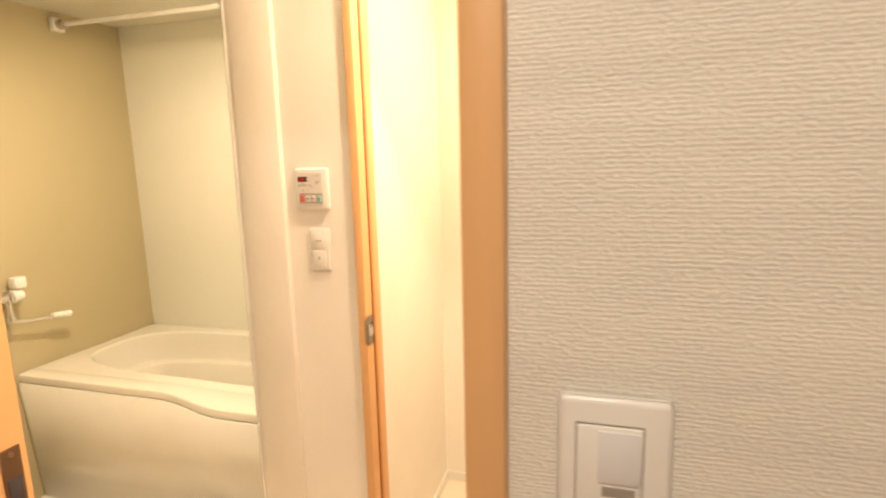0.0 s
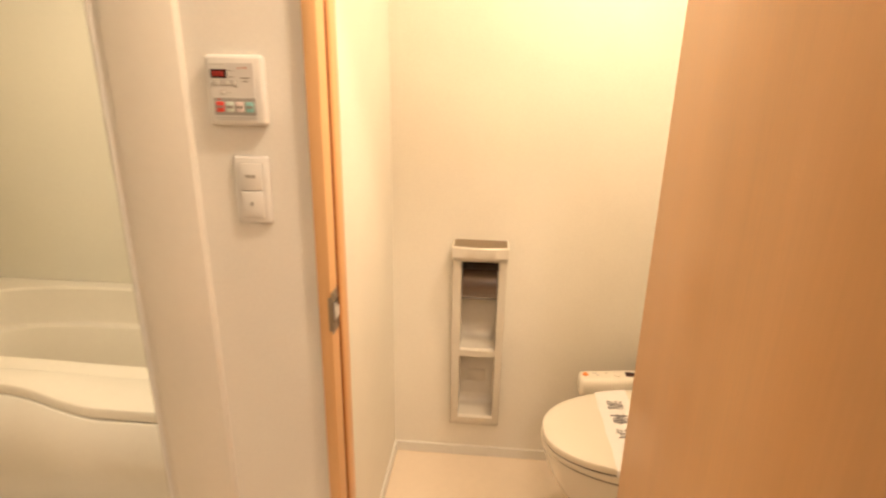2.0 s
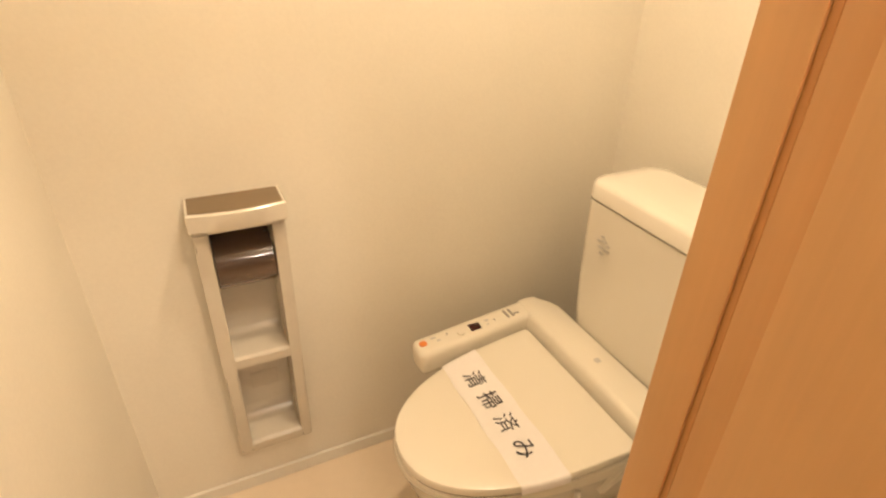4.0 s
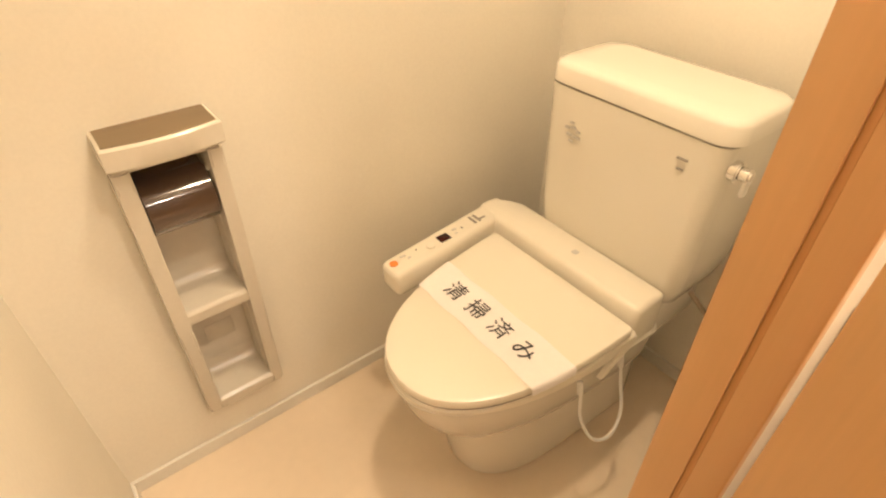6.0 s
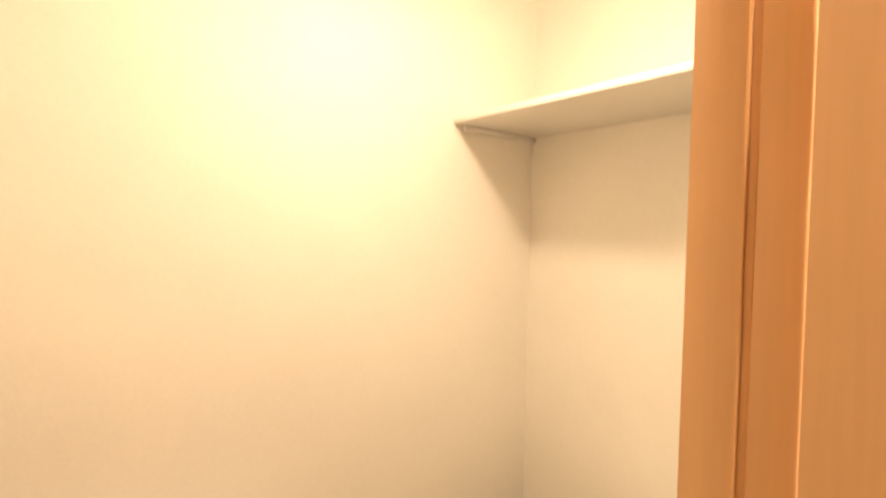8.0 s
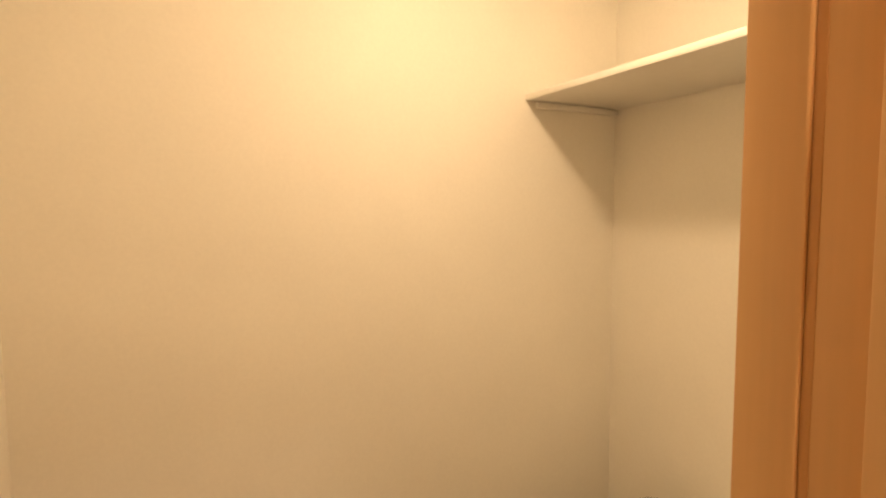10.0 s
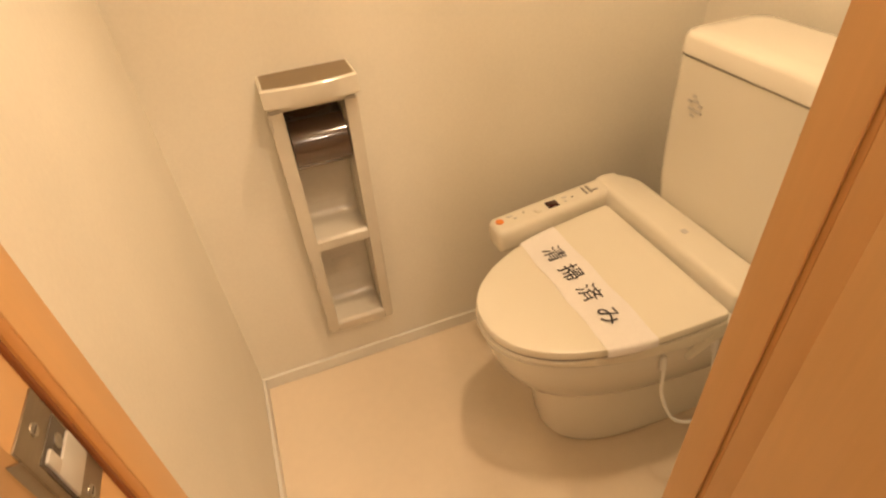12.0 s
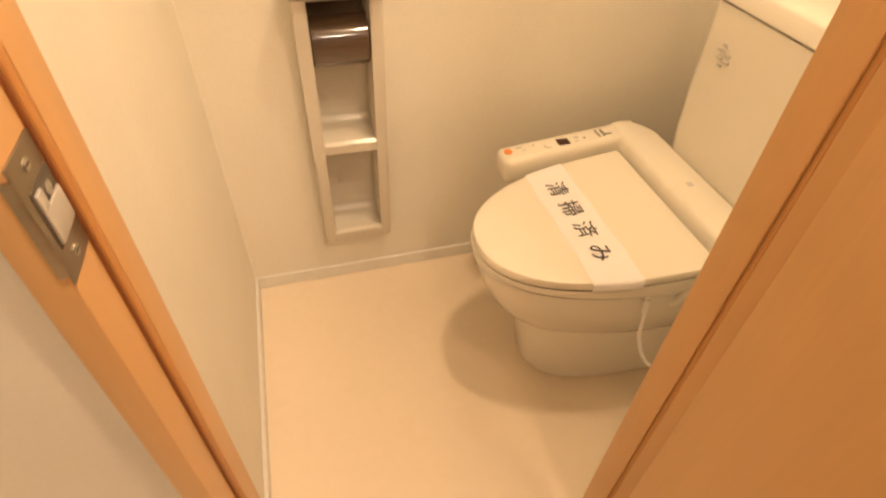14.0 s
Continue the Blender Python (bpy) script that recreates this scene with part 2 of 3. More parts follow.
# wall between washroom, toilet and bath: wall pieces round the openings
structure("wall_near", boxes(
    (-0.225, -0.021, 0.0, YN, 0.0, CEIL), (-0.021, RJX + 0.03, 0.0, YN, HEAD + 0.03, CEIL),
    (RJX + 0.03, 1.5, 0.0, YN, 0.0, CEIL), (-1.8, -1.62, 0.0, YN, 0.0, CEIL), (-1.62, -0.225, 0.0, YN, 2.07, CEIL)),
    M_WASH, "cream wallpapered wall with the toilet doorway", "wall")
structure("wall_hall", boxes(
    (HJR + 0.024, 2.4, HALL_Y, WASH_Y, 0.0, CEIL), (-1.8, HJL - 0.024, HALL_Y, WASH_Y, 0.0, CEIL),
    (HJL - 0.024, HJR + 0.024, HALL_Y, WASH_Y, HEAD + 0.03, CEIL)), M_RIB, "white wallpaper with a ribbed woven relief", "wall")
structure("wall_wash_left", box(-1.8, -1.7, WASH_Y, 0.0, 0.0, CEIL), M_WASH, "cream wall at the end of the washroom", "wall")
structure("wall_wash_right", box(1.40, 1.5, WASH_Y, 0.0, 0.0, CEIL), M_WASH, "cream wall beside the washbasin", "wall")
structure("wall_hall_back", box(-1.6, 2.4, -2.7, -2.6, 0.0, CEIL), M_RIB, "white ribbed wallpaper of the hall", "wall")
structure("wall_hall_left", box(-1.7, -1.6, -2.7, HALL_Y, 0.0, CEIL), M_RIB, "white ribbed wallpaper at the end of the hall", "wall")
structure("wall_hall_right", box(2.4, 2.5, -2.7, HALL_Y, 0.0, CEIL), M_RIB, "white ribbed wallpaper at the other end of the hall", "wall")
structure("ceiling_1", box(XL - 0.1, XR + 0.1, YN, YF + 0.1, CEIL, CEIL + 0.05), M_CEIL, "white papered ceiling of the toilet room", "ceiling")
structure("ceiling_2", box(-1.8, 1.5, WASH_Y, YN, CEIL, CEIL + 0.05), M_CEIL, "white papered ceiling of the washroom", "ceiling")
structure("ceiling_3", box(-1.7, 2.5, -2.7, WASH_Y, CEIL, CEIL + 0.05), M_CEIL, "white papered ceiling of the hall", "ceiling")
# baseboards of the toilet room
structure("baseboard_1", box(XL, XR, YF - 0.009, YF, 0.0, 0.043, 0.002), M_TRIM, "low white baseboard under the far wall", "baseboard")
structure("baseboard_2", box(XL, XL + 0.009, YN, YF - 0.009, 0.0, 0.043, 0.002), M_TRIM, "low white baseboard along the side wall", "baseboard")
structure("baseboard_3", box(XR - 0.009, XR, YN, YF - 0.009, 0.0, 0.043, 0.002), M_TRIM, "low white baseboard behind the toilet", "baseboard")


# ---- bathroom shell ----
structure("bath_wall_accent", box(BATH_X - 0.06, BATH_X, YN, BATH_Y, -0.05, 2.2), M_ACCENT, "khaki beige accent panel of the bathroom", "wall")
structure("bath_wall_far", box(BATH_X, -0.16, BATH_Y, BATH_Y + 0.06, -0.05, 2.2), M_BATHWALL, "glossy white bathroom wall panel", "wall")
structure("bath_wall_right", box(-0.20, -0.15, YN, BATH_Y, -0.05, 2.2), M_BATHWALL, "glossy white bathroom side panel", "wall")
structure("bath_wall_near", boxes((BATH_X, -1.62, YN, YN + 0.04, -0.05, 2.2), (-0.375, -0.20, YN, YN + 0.04, -0.05, 2.2), (-1.62, -0.375, YN, YN + 0.04, 2.05, 2.2)),
          M_BATHWALL, "white bathroom panel round the doorway", "wall")
structure("bath_ceiling", box(BATH_X, -0.16, YN, BATH_Y, 2.2, 2.25), M_BATHWALL, "white bathroom ceiling panel", "ceiling")
structure("bath_floor", box(BATH_X, -0.16, YN - 0.03, BATH_Y, -0.06, -0.005), M_BATHFLOOR, "pale textured bathroom floor", "floor")


# ---- doorways ----
def doorframe(name, xl, xr, y0, y1, head, face, stop_y, label, left_plate=True, stop=0.005):
    """Two jambs and a head with casing faces of that width on both walls, and a stop with a strip beside it coloured as
    the shade of a groove.
    """
    root = thing(name, label, "door frame", kind="structure")
    for side, x, s in (("left", xl, -1), ("right", xr, 1)):
        a, b = sorted((x, x + s * face))
        part("jamb", box(a, b, y0, y1, 0.0, head, 0.0025), M_WOOD, root)
        if side == "left" and not left_plate:
            continue
        c, d = sorted((x, x - s * stop))
        back = 0.0145 if side == "left" else 0.004
        part("door_stop", box(c, d, stop_y + back, y1 - 0.001, 0.0, head, 0.003), M_WOOD, root)
        # no recess here: a thin strip carries the groove's shade in its colour
        c, d = sorted((x + s * 0.0020, x - s * (0.0025 if side == "left" else 0.0009)))
        part("groove", box(c, d, stop_y + (0.001 if side == "left" else -0.003), stop_y + 0.0042, 0.0, head, 0.0004), M_GROOVE_SHADE if side == "left" else M_GROOVE_SHADE_SOFT, root, "dark strip standing for the groove's shade")
        if side == "left":
            c, d = sorted((x, x - s * stop * 0.9))
            part("cushion_strip", box(c, d, stop_y + 0.004, stop_y + 0.0145, 0.0, head, 0.002), M_CUSHION, root, "reddish brown cushion strip")
    part("head_jamb", box(xl - face, xr + face, y0, y1, head, head + face, 0.0025), M_WOOD, root)
    return root


toilet_frame = doorframe("door_frame_1", 0.003, RJX + 0.008, -0.015, YN + 0.004, HEAD, 0.024, 0.026, "light maple laminate door frame of the toilet")
hall_frame = doorframe("door_frame_2", HJL, HJR, HALL_Y - 0.014, WASH_Y + 0.014, HEAD, 0.029, WASH_Y - 0.030, "light maple laminate door frame of the washroom", left_plate=False, stop=0.004)


def strike_plate(root, x, y0, y1, z0, z1, s, dark):
    """A metal plate on a jamb, with its latch hole, catch and screws."""
    p = part("strike_plate", box(min(x, x + s * 0.0015), max(x, x + s * 0.0015), y0, y1, z0, z1, 0.0006), M_BRONZE if dark else M_STEEL, root,
             "dark bronze strike plate" if dark else "brushed steel strike plate")
    ym, zm = (y0 + y1) / 2, (z0 + z1) / 2
    if dark:
        a, b = sorted((x + s * 0.0012, x + s * 0.0024))
        # nothing is cut: a black slab paints the shade inside the hole
        part("latch_hole_shade", box(a, b, ym - 0.009, ym + 0.010, zm - 0.026, zm + 0.010, 0.0004), M_INK, p, "black slab standing for the shade in the latch hole")
    else:
        a, b = sorted((x + s * 0.0012, x + s * 0.0022))
        # dark slab behind the catch, coloured as the shade of its opening
        part("latch_hole_shade", box(a, b, ym - 0.014, ym + 0.0175, zm - 0.018, zm + 0.020, 0.0002), M_SHADE, p, "dark slab standing for the shade round the catch")
        a, b = sorted((x + s * 0.0016, x + s * 0.0040))
        part("latch_catch", box(a, b, ym - 0.012, ym + 0.0165, zm - 0.0165, zm + 0.006, 0.0010), M_LIP, p, "bright bent catch")
        part("latch_catch", box(a, b, ym - 0.012, ym - 0.003, zm + 0.0055, zm + 0.0175, 0.0010), M_LIP, p, "bright bent catch")
        part("catch_screw", disc((x + s * 0.0018, ym + 0.006, zm + 0.011), (s, 0, 0), 0.0042, 0.0012, 14), M_CHROME, p)
    for z in (z0 + 0.010, z1 - 0.010):
        part("screw", disc((x + s * 0.0012, ym, z), (s, 0, 0), 0.0038, 0.0010, 12), M_NICKEL, p)
        part("screw_slot", box(min(x + s * 0.0021, x + s * 0.0024), max(x + s * 0.0021, x + s * 0.0024), ym - 0.0026, ym + 0.0026, z - 0.0006, z + 0.0006), M_SHADE, p)


strike_plate(toilet_frame, 0.003, -0.0150, 0.0252, 0.997, 1.078, 1, False)
part("strike_lip", box(-0.002, 0.0045, -0.0166, -0.0152, 1.004, 1.071, 0.0004), M_STEEL, toilet_frame, "plate edge bent round the jamb")
strike_plate(hall_frame, HJL, -0.824, -0.796, 1.005, 1.118, 1, True)


def lever_handle(leaf, y, z, x, s):
    """A lever handle on a long back plate, on the side s of a leaf that stands along y."""
    a, b = sorted((x, x + s * 0.010))
    plate = part("handle_plate", box(a, b, y - 0.020, y + 0.020, z - 0.11, z + 0.05, 0.002), M_NICKEL, leaf, "satin nickel back plate")
    a, b = sorted((x + s * 0.008, x + s * 0.062))
    part("handle_neck", box(a, b, y - 0.011, y + 0.011, z - 0.010, z + 0.010, 0.004), M_NICKEL, plate)
    a, b = sorted((x + s * 0.048, x + s * 0.064))
    part("lever", box(a, b, y - 0.011, y + 0.118, z - 0.011, z + 0.011, 0.005), M_NICKEL, plate, "satin nickel lever")


# toilet door: swung out into the washroom, square to its doorway
DX0, DX1, DY0, DY1 = 0.546, 0.580, -0.626, -0.032
toilet_door = thing("door_1", "light maple laminate door, wide open into the washroom", "door", kind="structure")
leaf = part("door_leaf", box(DX0, DX1, DY0, DY1, 0.008, HEAD - 0.008, 0.002), M_WOOD, toilet_door)
part("edge_band", box(DX0 + 0.001, DX1 - 0.001, DY0 - 0.0008, DY0 + 0.001, 0.009, HEAD - 0.009), M_EDGE, leaf, "orange edge band")
lever_handle(leaf, DY0 + 0.055, 1.02, DX0, -1)
lever_handle(leaf, DY0 + 0.055, 1.02, DX1, 1)
face = part("latch_plate", box(DX0 + 0.005, DX1 - 0.005, DY0 - 0.0025, DY0 + 0.002, 0.985, 1.105, 0.0008), M_TRIM, leaf, "pale latch face plate on the door edge")
# latch opening painted dark as shade, the plate stays whole
part("latch_hole_shade", box(DX0 + 0.009, DX1 - 0.009, DY0 - 0.0032, DY0, 1.043, 1.068), M_SHADE, face)
part("latch_bolt", box(DX0 + 0.012, DX1 - 0.014, DY0 - 0.010, DY0, 1.046, 1.064, 0.002), M_NICKEL, face)
for sz in (1.094, 0.996):
    part("screw", disc(((DX0 + DX1) / 2, DY0 - 0.001, sz), (0, -1, 0), 0.004, 0.0025, 12), M_STEEL, face)
for hz in (0.25, 1.75):
    part("hinge", disc((DX1 + 0.009, -0.038, hz - 0.045), (0, 0, 1), 0.006, 0.09, 12), M_NICKEL, toilet_door)

HINGE = Matrix.Translation((DX1, DY1, 0))
toilet_door.matrix_world = HINGE @ pose(0, 0, 0, 0, 0, -3.1) @ HINGE.inverted()


# bath doorway frame
bath_frame = thing("door_frame_3", "white resin frame of the bathroom doorway", "door frame", kind="structure")
for x0, x1, y0, y1 in ((-0.372, -0.352, -0.010, 0.05), (-0.352, -0.2252, -0.016, 0.05)):
    part("stile", box(x0, x1, y0, y1, 0.0, 2.02, 0.004), M_FRAME, bath_frame)
part("gasket", box(-0.3765, -0.372, -0.008, 0.05, 0.0, 2.02), M_GASKET, bath_frame, "thin grey rubber gasket")
part("edge_strip", box(-0.372, -0.364, -0.0135, -0.0105, 0.0, 2.02, 0.001), M_SWITCH, bath_frame, "bright white edge strip")
for x0, x1 in ((-1.65, -1.615),):
    part("stile", box(x0, x1, -0.020, 0.05, 0.0, 2.02, 0.004), M_FRAME, bath_frame)
part("head_rail", box(-1.65, -0.262, -0.018, 0.05, 2.02, 2.07, 0.004), M_FRAME, bath_frame)
part("sill", box(-1.615, -0.372, -0.018, 0.075, -0.004, 0.012, 0.003), M_FRAME, bath_frame)


# ---- bathtub ----
def wave(x):
    """0 at the faucet end of the front rim, 1 at the other, in one S."""
    q = min(1.0, max(0.0, (x + 1.09) / 0.36))
    return q * q * (3 - 2 * q)


def tub_rim(x):
    return 0.600 - 0.008 * wave(x)


def tub_front(x):
    return 0.330 - 0.070 * wave(x)


tub = thing("bathtub", "ivory bathtub with a wavy front rim", "bathtub")
X0, X1, Y0, Y1 = BATH_X + 0.002, -0.202, 0.32, BATH_Y - 0.002
N = 96
xs = [X0 + (X1 - X0) * i / N for i in range(N + 1)]
bm = bmesh.new()
rows = []
for x in xs:
    h = tub_rim(x)
    f = tub_front(x)
    rows.append([bm.verts.new(p) for p in ((x, 0.372, -0.004), (x, 0.372 * 0.4 + (f + 0.006) * 0.6, 0.30), (x, f + 0.005, h - 0.036))])
for a, b in zip(rows, rows[1:]):
    bm.faces.new((a[0], b[0], b[1], a[1]))
    bm.faces.new((a[1], b[1], b[2], a[2]))
apron = part("apron", bm, M_TUB, tub, "smooth ivory apron panel")
solid = apron.modifiers.new("thick", "SOLIDIFY")
solid.thickness = 0.012
bm = bmesh.new()
rows = []
for x in xs:
    h = tub_rim(x)
    f = tub_front(x)
    prof = [(f + 0.030, h - 0.036), (f + 0.003, h - 0.035), (f, h - 0.032), (f, h - 0.010), (f + 0.003, h - 0.003), (f + 0.012, h),
            (Y0 + 0.085, h + 0.002), (Y0 + 0.098, h - 0.004), (Y0 + 0.108, h - 0.020), (Y0 + 0.115, h - 0.08)]
    rows.append([bm.verts.new((x, y, z)) for y, z in prof])
for a, b in zip(rows, rows[1:]):
    for i in range(len(a) - 1):
        bm.faces.new((a[i], b[i], b[i + 1], a[i + 1]))
part("front_rim", bm, M_TUB, tub, "rounded wavy front rim")


def basin_ring(inset, z, sq=3.2, count=64):
    cx, cy, a, b = (X0 + X1) / 2, (Y0 + 0.10 + Y1) / 2 + 0.005, (X1 - X0) / 2 - inset, (Y1 - Y0 - 0.10) / 2 - inset * 0.8
    pts = []
    for i in range(count):
        t = 2 * math.pi * i / count
        c, s = math.cos(t), math.sin(t)
        pts.append((cx + a * math.copysign(abs(c) ** (2 / sq), c), cy + b * math.copysign(abs(s) ** (2 / sq), s), z))
        if s < 0 and z > 0.583:
            pts[-1] = (*pts[-1][:2], z + (tub_rim(pts[-1][0]) - 0.594) * min(1.0, -2 * s))
    return pts


bm = loft([basin_ring(0.060, 0.592), basin_ring(0.072, 0.584), basin_ring(0.082, 0.54), basin_ring(0.092, 0.455), basin_ring(0.100, 0.445), basin_ring(0.135, 0.440), basin_ring(0.143, 0.432), basin_ring(0.165, 0.28), basin_ring(0.19, 0.16), basin_ring(0.24, 0.13)], cap=False)
bm.faces.new([bm.verts.new(p) for p in basin_ring(0.24, 0.13)])
bmesh.ops.remove_doubles(bm, verts=bm.verts, dist=1e-5)
part("basin", bm, M_TUB, tub)
# back and end rims round the basin
bm = bmesh.new()
ring = basin_ring(0.060, 0.592)
cx, cy = (X0 + X1) / 2, (Y0 + 0.10 + Y1) / 2 + 0.005
va, vb = [], []
for p in ring:
    dx, dy = p[0] - cx, p[1] - cy
    k = min((X1 - cx) / abs(dx) if dx else 9, ((Y1 - cy) if dy > 0 else (cy - Y0 - 0.085)) / abs(dy) if dy else 9)
    va.append(bm.verts.new(p))
    vb.append(bm.verts.new((cx + dx * k, cy + dy * k, p[2] + 0.001)))
for i in range(len(va)):
    j = (i + 1) % len(va)
    bm.faces.new((va[i], va[j], vb[j], vb[i]))
part("back_rim", bm, M_TUB, tub)
drain = thing("floor_drain", "dark metal drain grating at the foot of the bathtub", "drain")
part("grate", box(-1.84, -1.62, 0.235, 0.290, -0.005, 0.006, 0.002), M_STEEL, drain)
# slot of the grate: its inner shade laid on as a dark slab
part("channel", box(-1.83, -1.63, 0.242, 0.283, 0.0055, 0.0075), M_SHADE, drain)

faucet = thing("bath_faucet", "chrome bath mixer tap with a long swivel spout", "faucet")
fx, fy, fz = BATH_X, 0.22, 0.955
part("body", disc((fx + 0.045, fy - 0.10, fz), (0, 1, 0), 0.021, 0.20, 20, 0.004), M_CHROME, faucet)
for y in (fy - 0.075, fy + 0.075):
    part("wall_union", disc((fx + 0.001, y, fz), (1, 0, 0), 0.025, 0.045, 20, 0.004), M_CHROME, faucet)
part("knob", disc((fx + 0.045, fy - 0.155, fz), (0, 1, 0), 0.026, 0.055, 20, 0.006), M_SWITCH, faucet, "white temperature knob")
part("knob", disc((fx + 0.045, fy + 0.10, fz), (0, 1, 0), 0.028, 0.050, 20, 0.006), M_SWITCH, faucet, "white selector knob")
part("selector", box(fx + 0.025, fx + 0.070, fy + 0.115, fy + 0.165, fz + 0.032, fz + 0.080, 0.006), M_SWITCH, faucet, "white shower holder")
part("selector_stem", disc((fx + 0.047, fy + 0.135, fz + 0.015), (0, 0, 1), 0.009, 0.03, 14), M_CHROME, faucet)
part("elbow", disc((fx + 0.05, fy + 0.085, fz - 0.085), (0, 0, 1), 0.017, 0.085, 16, 0.003), M_CHROME, faucet)
part("spout", tube([(fx + 0.05, fy + 0.085, fz - 0.09), (fx + 0.052, fy + 0.11, fz - 0.108), (fx + 0.06, fy + 0.20, fz - 0.122), (fx + 0.07, fy + 0.33, fz - 0.135)], 0.008), M_CHROME, faucet)
part("swivel_nut", disc((fx + 0.05, fy + 0.085, fz - 0.105), (0, 0, 1), 0.022, 0.030, 18, 0.004), M_CHROME, faucet)
part("knob_ring", disc((fx + 0.045, fy + 0.088, fz), (0, 1, 0), 0.030, 0.014, 24, 0.003), M_CHROME, faucet, "chrome ring behind the selector")
part("spout_tip", disc((fx + 0.066, fy + 0.25, fz - 0.126), (0.06, 1, -0.1), 0.014, 0.09, 16, 0.003), M_SWITCH, faucet, "white spout tip")

pole = thing("drying_pole", "white drying pole on a wall bracket in the bathroom", "pole")
part("rod", disc((BATH_X + 0.03, 0.74, 2.140), (1, 0, 0), 0.010, 1.62, 16), M_SWITCH, pole)
part("bracket", box(BATH_X, BATH_X + 0.03, 0.71, 0.77, 2.11, 2.17, 0.006), M_SWITCH, pole)
part("cup", disc((BATH_X + 0.026, 0.74, 2.140), (1, 0, 0), 0.022, 0.045, 20, 0.004), M_NICKEL, pole, "grey pole cup")


# ---- wall controls ----
remote = thing("bath_remote", "white bathroom dryer control with a dark display on the wall", "control panel")
RX0, RX1, RZ0, RZ1 = -0.186, -0.088, 1.371, 1.482
part("case", box(RX0, RX1, -0.016, 0.0, RZ0, RZ1, 0.0075, 4), M_SWITCH, remote)


def on_remote(px, pz, w, h, lift, mat, name, parent=None, label="", bevel=0.0):
    """A flat piece of that width and height, its upper left corner given from the case's upper left corner in millimetres."""
    x, z = RX0 + px / 1000, RZ1 - pz / 1000
    return part(name, box(x, x + w / 1000, -0.0160 - lift / 1000, -0.0155, z - h / 1000, z, bevel), mat, parent or remote, label)


on_remote(9, 13, 73, 88, 0.9, M_FACE, "face_sheet", label="pale grey printed face sheet")
on_remote(10, 14.5, 24, 1.6, 1.3, M_PALE, "print_bar")
on_remote(11, 22.5, 27, 13.5, 1.7, M_SCREEN, "display", label="dark display with red digits", bevel=0.0004)
for px in (15.5, 22.0, 28.5):
    on_remote(px, 25.5, 3.4, 7.5, 2.1, M_LED, "digit")
for px in (11.5, 27.0):
    key = on_remote(px, 39.5, 12.5, 8.0, 1.6, M_GREY, "small_button", label="small outlined key", bevel=0.0004)
    on_remote(px + 0.9, 40.4, 10.7, 6.2, 2.0, M_FACE, "key_top", key, bevel=0.0004)
    on_remote(px + 4.2, 42.3, 4.0, 2.4, 2.3, M_GREY, "print_bar", key)
key = on_remote(43.5, 39.5, 8.5, 8.0, 1.6, M_GREY, "small_button", label="small outlined key", bevel=0.0004)
on_remote(44.3, 40.3, 6.9, 6.4, 2.0, M_FACE, "key_top", key, bevel=0.0004)
on_remote(45.5, 41.6, 4.0, 3.6, 2.3, M_PALE, "print_bar", key)
on_remote(49.0, 48.6, 5.0, 1.8, 1.4, M_GREY, "print_bar")
for px, pz, w, h, m in ((41, 24, 4.0, 1.9, M_GREY), (46, 24, 6.5, 1.7, M_PALE), (41, 33, 5.0, 1.9, M_GREY), (47, 33, 6.5, 1.7, M_PALE),
                        (56, 19.5, 6.0, 2.6, M_BLUSH), (64, 18.6, 9.0, 3.0, M_BLUSH), (61, 34.5, 14.0, 2.4, M_GREY), (64, 39.5, 7.5, 2.4, M_GREY), (34, 57.5, 10.0, 2.0, M_PALE)):
    on_remote(px, pz, w, h, 1.4, m, "print_bar")
key = on_remote(24.5, 55.0, 7.5, 7.0, 1.6, M_GREY, "small_button", label="small outlined key", bevel=0.0004)
on_remote(25.3, 55.8, 5.9, 5.4, 2.0, M_FACE, "key_top", key, bevel=0.0004)
on_remote(12, 66.5, 70, 27.5, 1.4, M_STRIP, "button_strip", label="grey strip under the buttons")
for k, m in enumerate((M_RED, M_MINT, M_ROSE, M_TEAL)):
    px = 15.5 + 16.6 * k
    key = on_remote(px, 72.5, 13.2, 16.5, 2.8, m, "button", bevel=0.0012)
    on_remote(px + 1.6, 78.6, 4.4, 4.4, 3.1, M_GREY, "print_bar", key)
    on_remote(px + 6.8, 78.6, 4.6, 4.4, 3.1, M_GREY, "print_bar", key)
    on_remote(px + 3.0, 68.3, 6.0, 1.8, 1.8, M_GREY, "print_bar")
on_remote(20.5, 67.6, 2.6, 2.6, 2.2, M_LED, "pilot_lamp", label="small red pilot lamp")
on_remote(11, 97.0, 71, 1.4, 1.4, M_PALE, "caption_bar")
on_remote(16, 100.5, 52, 1.2, 0.6, M_PALE, "caption_bar")


def wall_switch(name, label, x0, x1, z0, z1, y, rockers, prints, gap=None):
    s = thing(name, label, "light switch")
    part("plate", box(x0, x1, y - 0.008, y, z0, z1, 0.0055, 4), M_SWITCH, s)
    for a, b, c, d in rockers:
        # grey rim round the rocker, painted as the shade in its gap
        part("rocker_gap_shade", box(a - 0.0010, b + 0.0012, y - 0.0087, y - 0.007, c - 0.0010, d + 0.0010), gap or M_GREY, s)
        r = part("rocker", box(a, b, y - 0.0115, y - 0.008, c, d, 0.0012), M_SWITCH, s)
        for e, f, g, h in prints:
            if e >= a and f <= b and g >= c and h <= d:
                part("print_bar", box(e, f, y - 0.0119, y - 0.0112, g, h), M_GREY if h - g < 0.0075 else M_PALE, r)
    return s


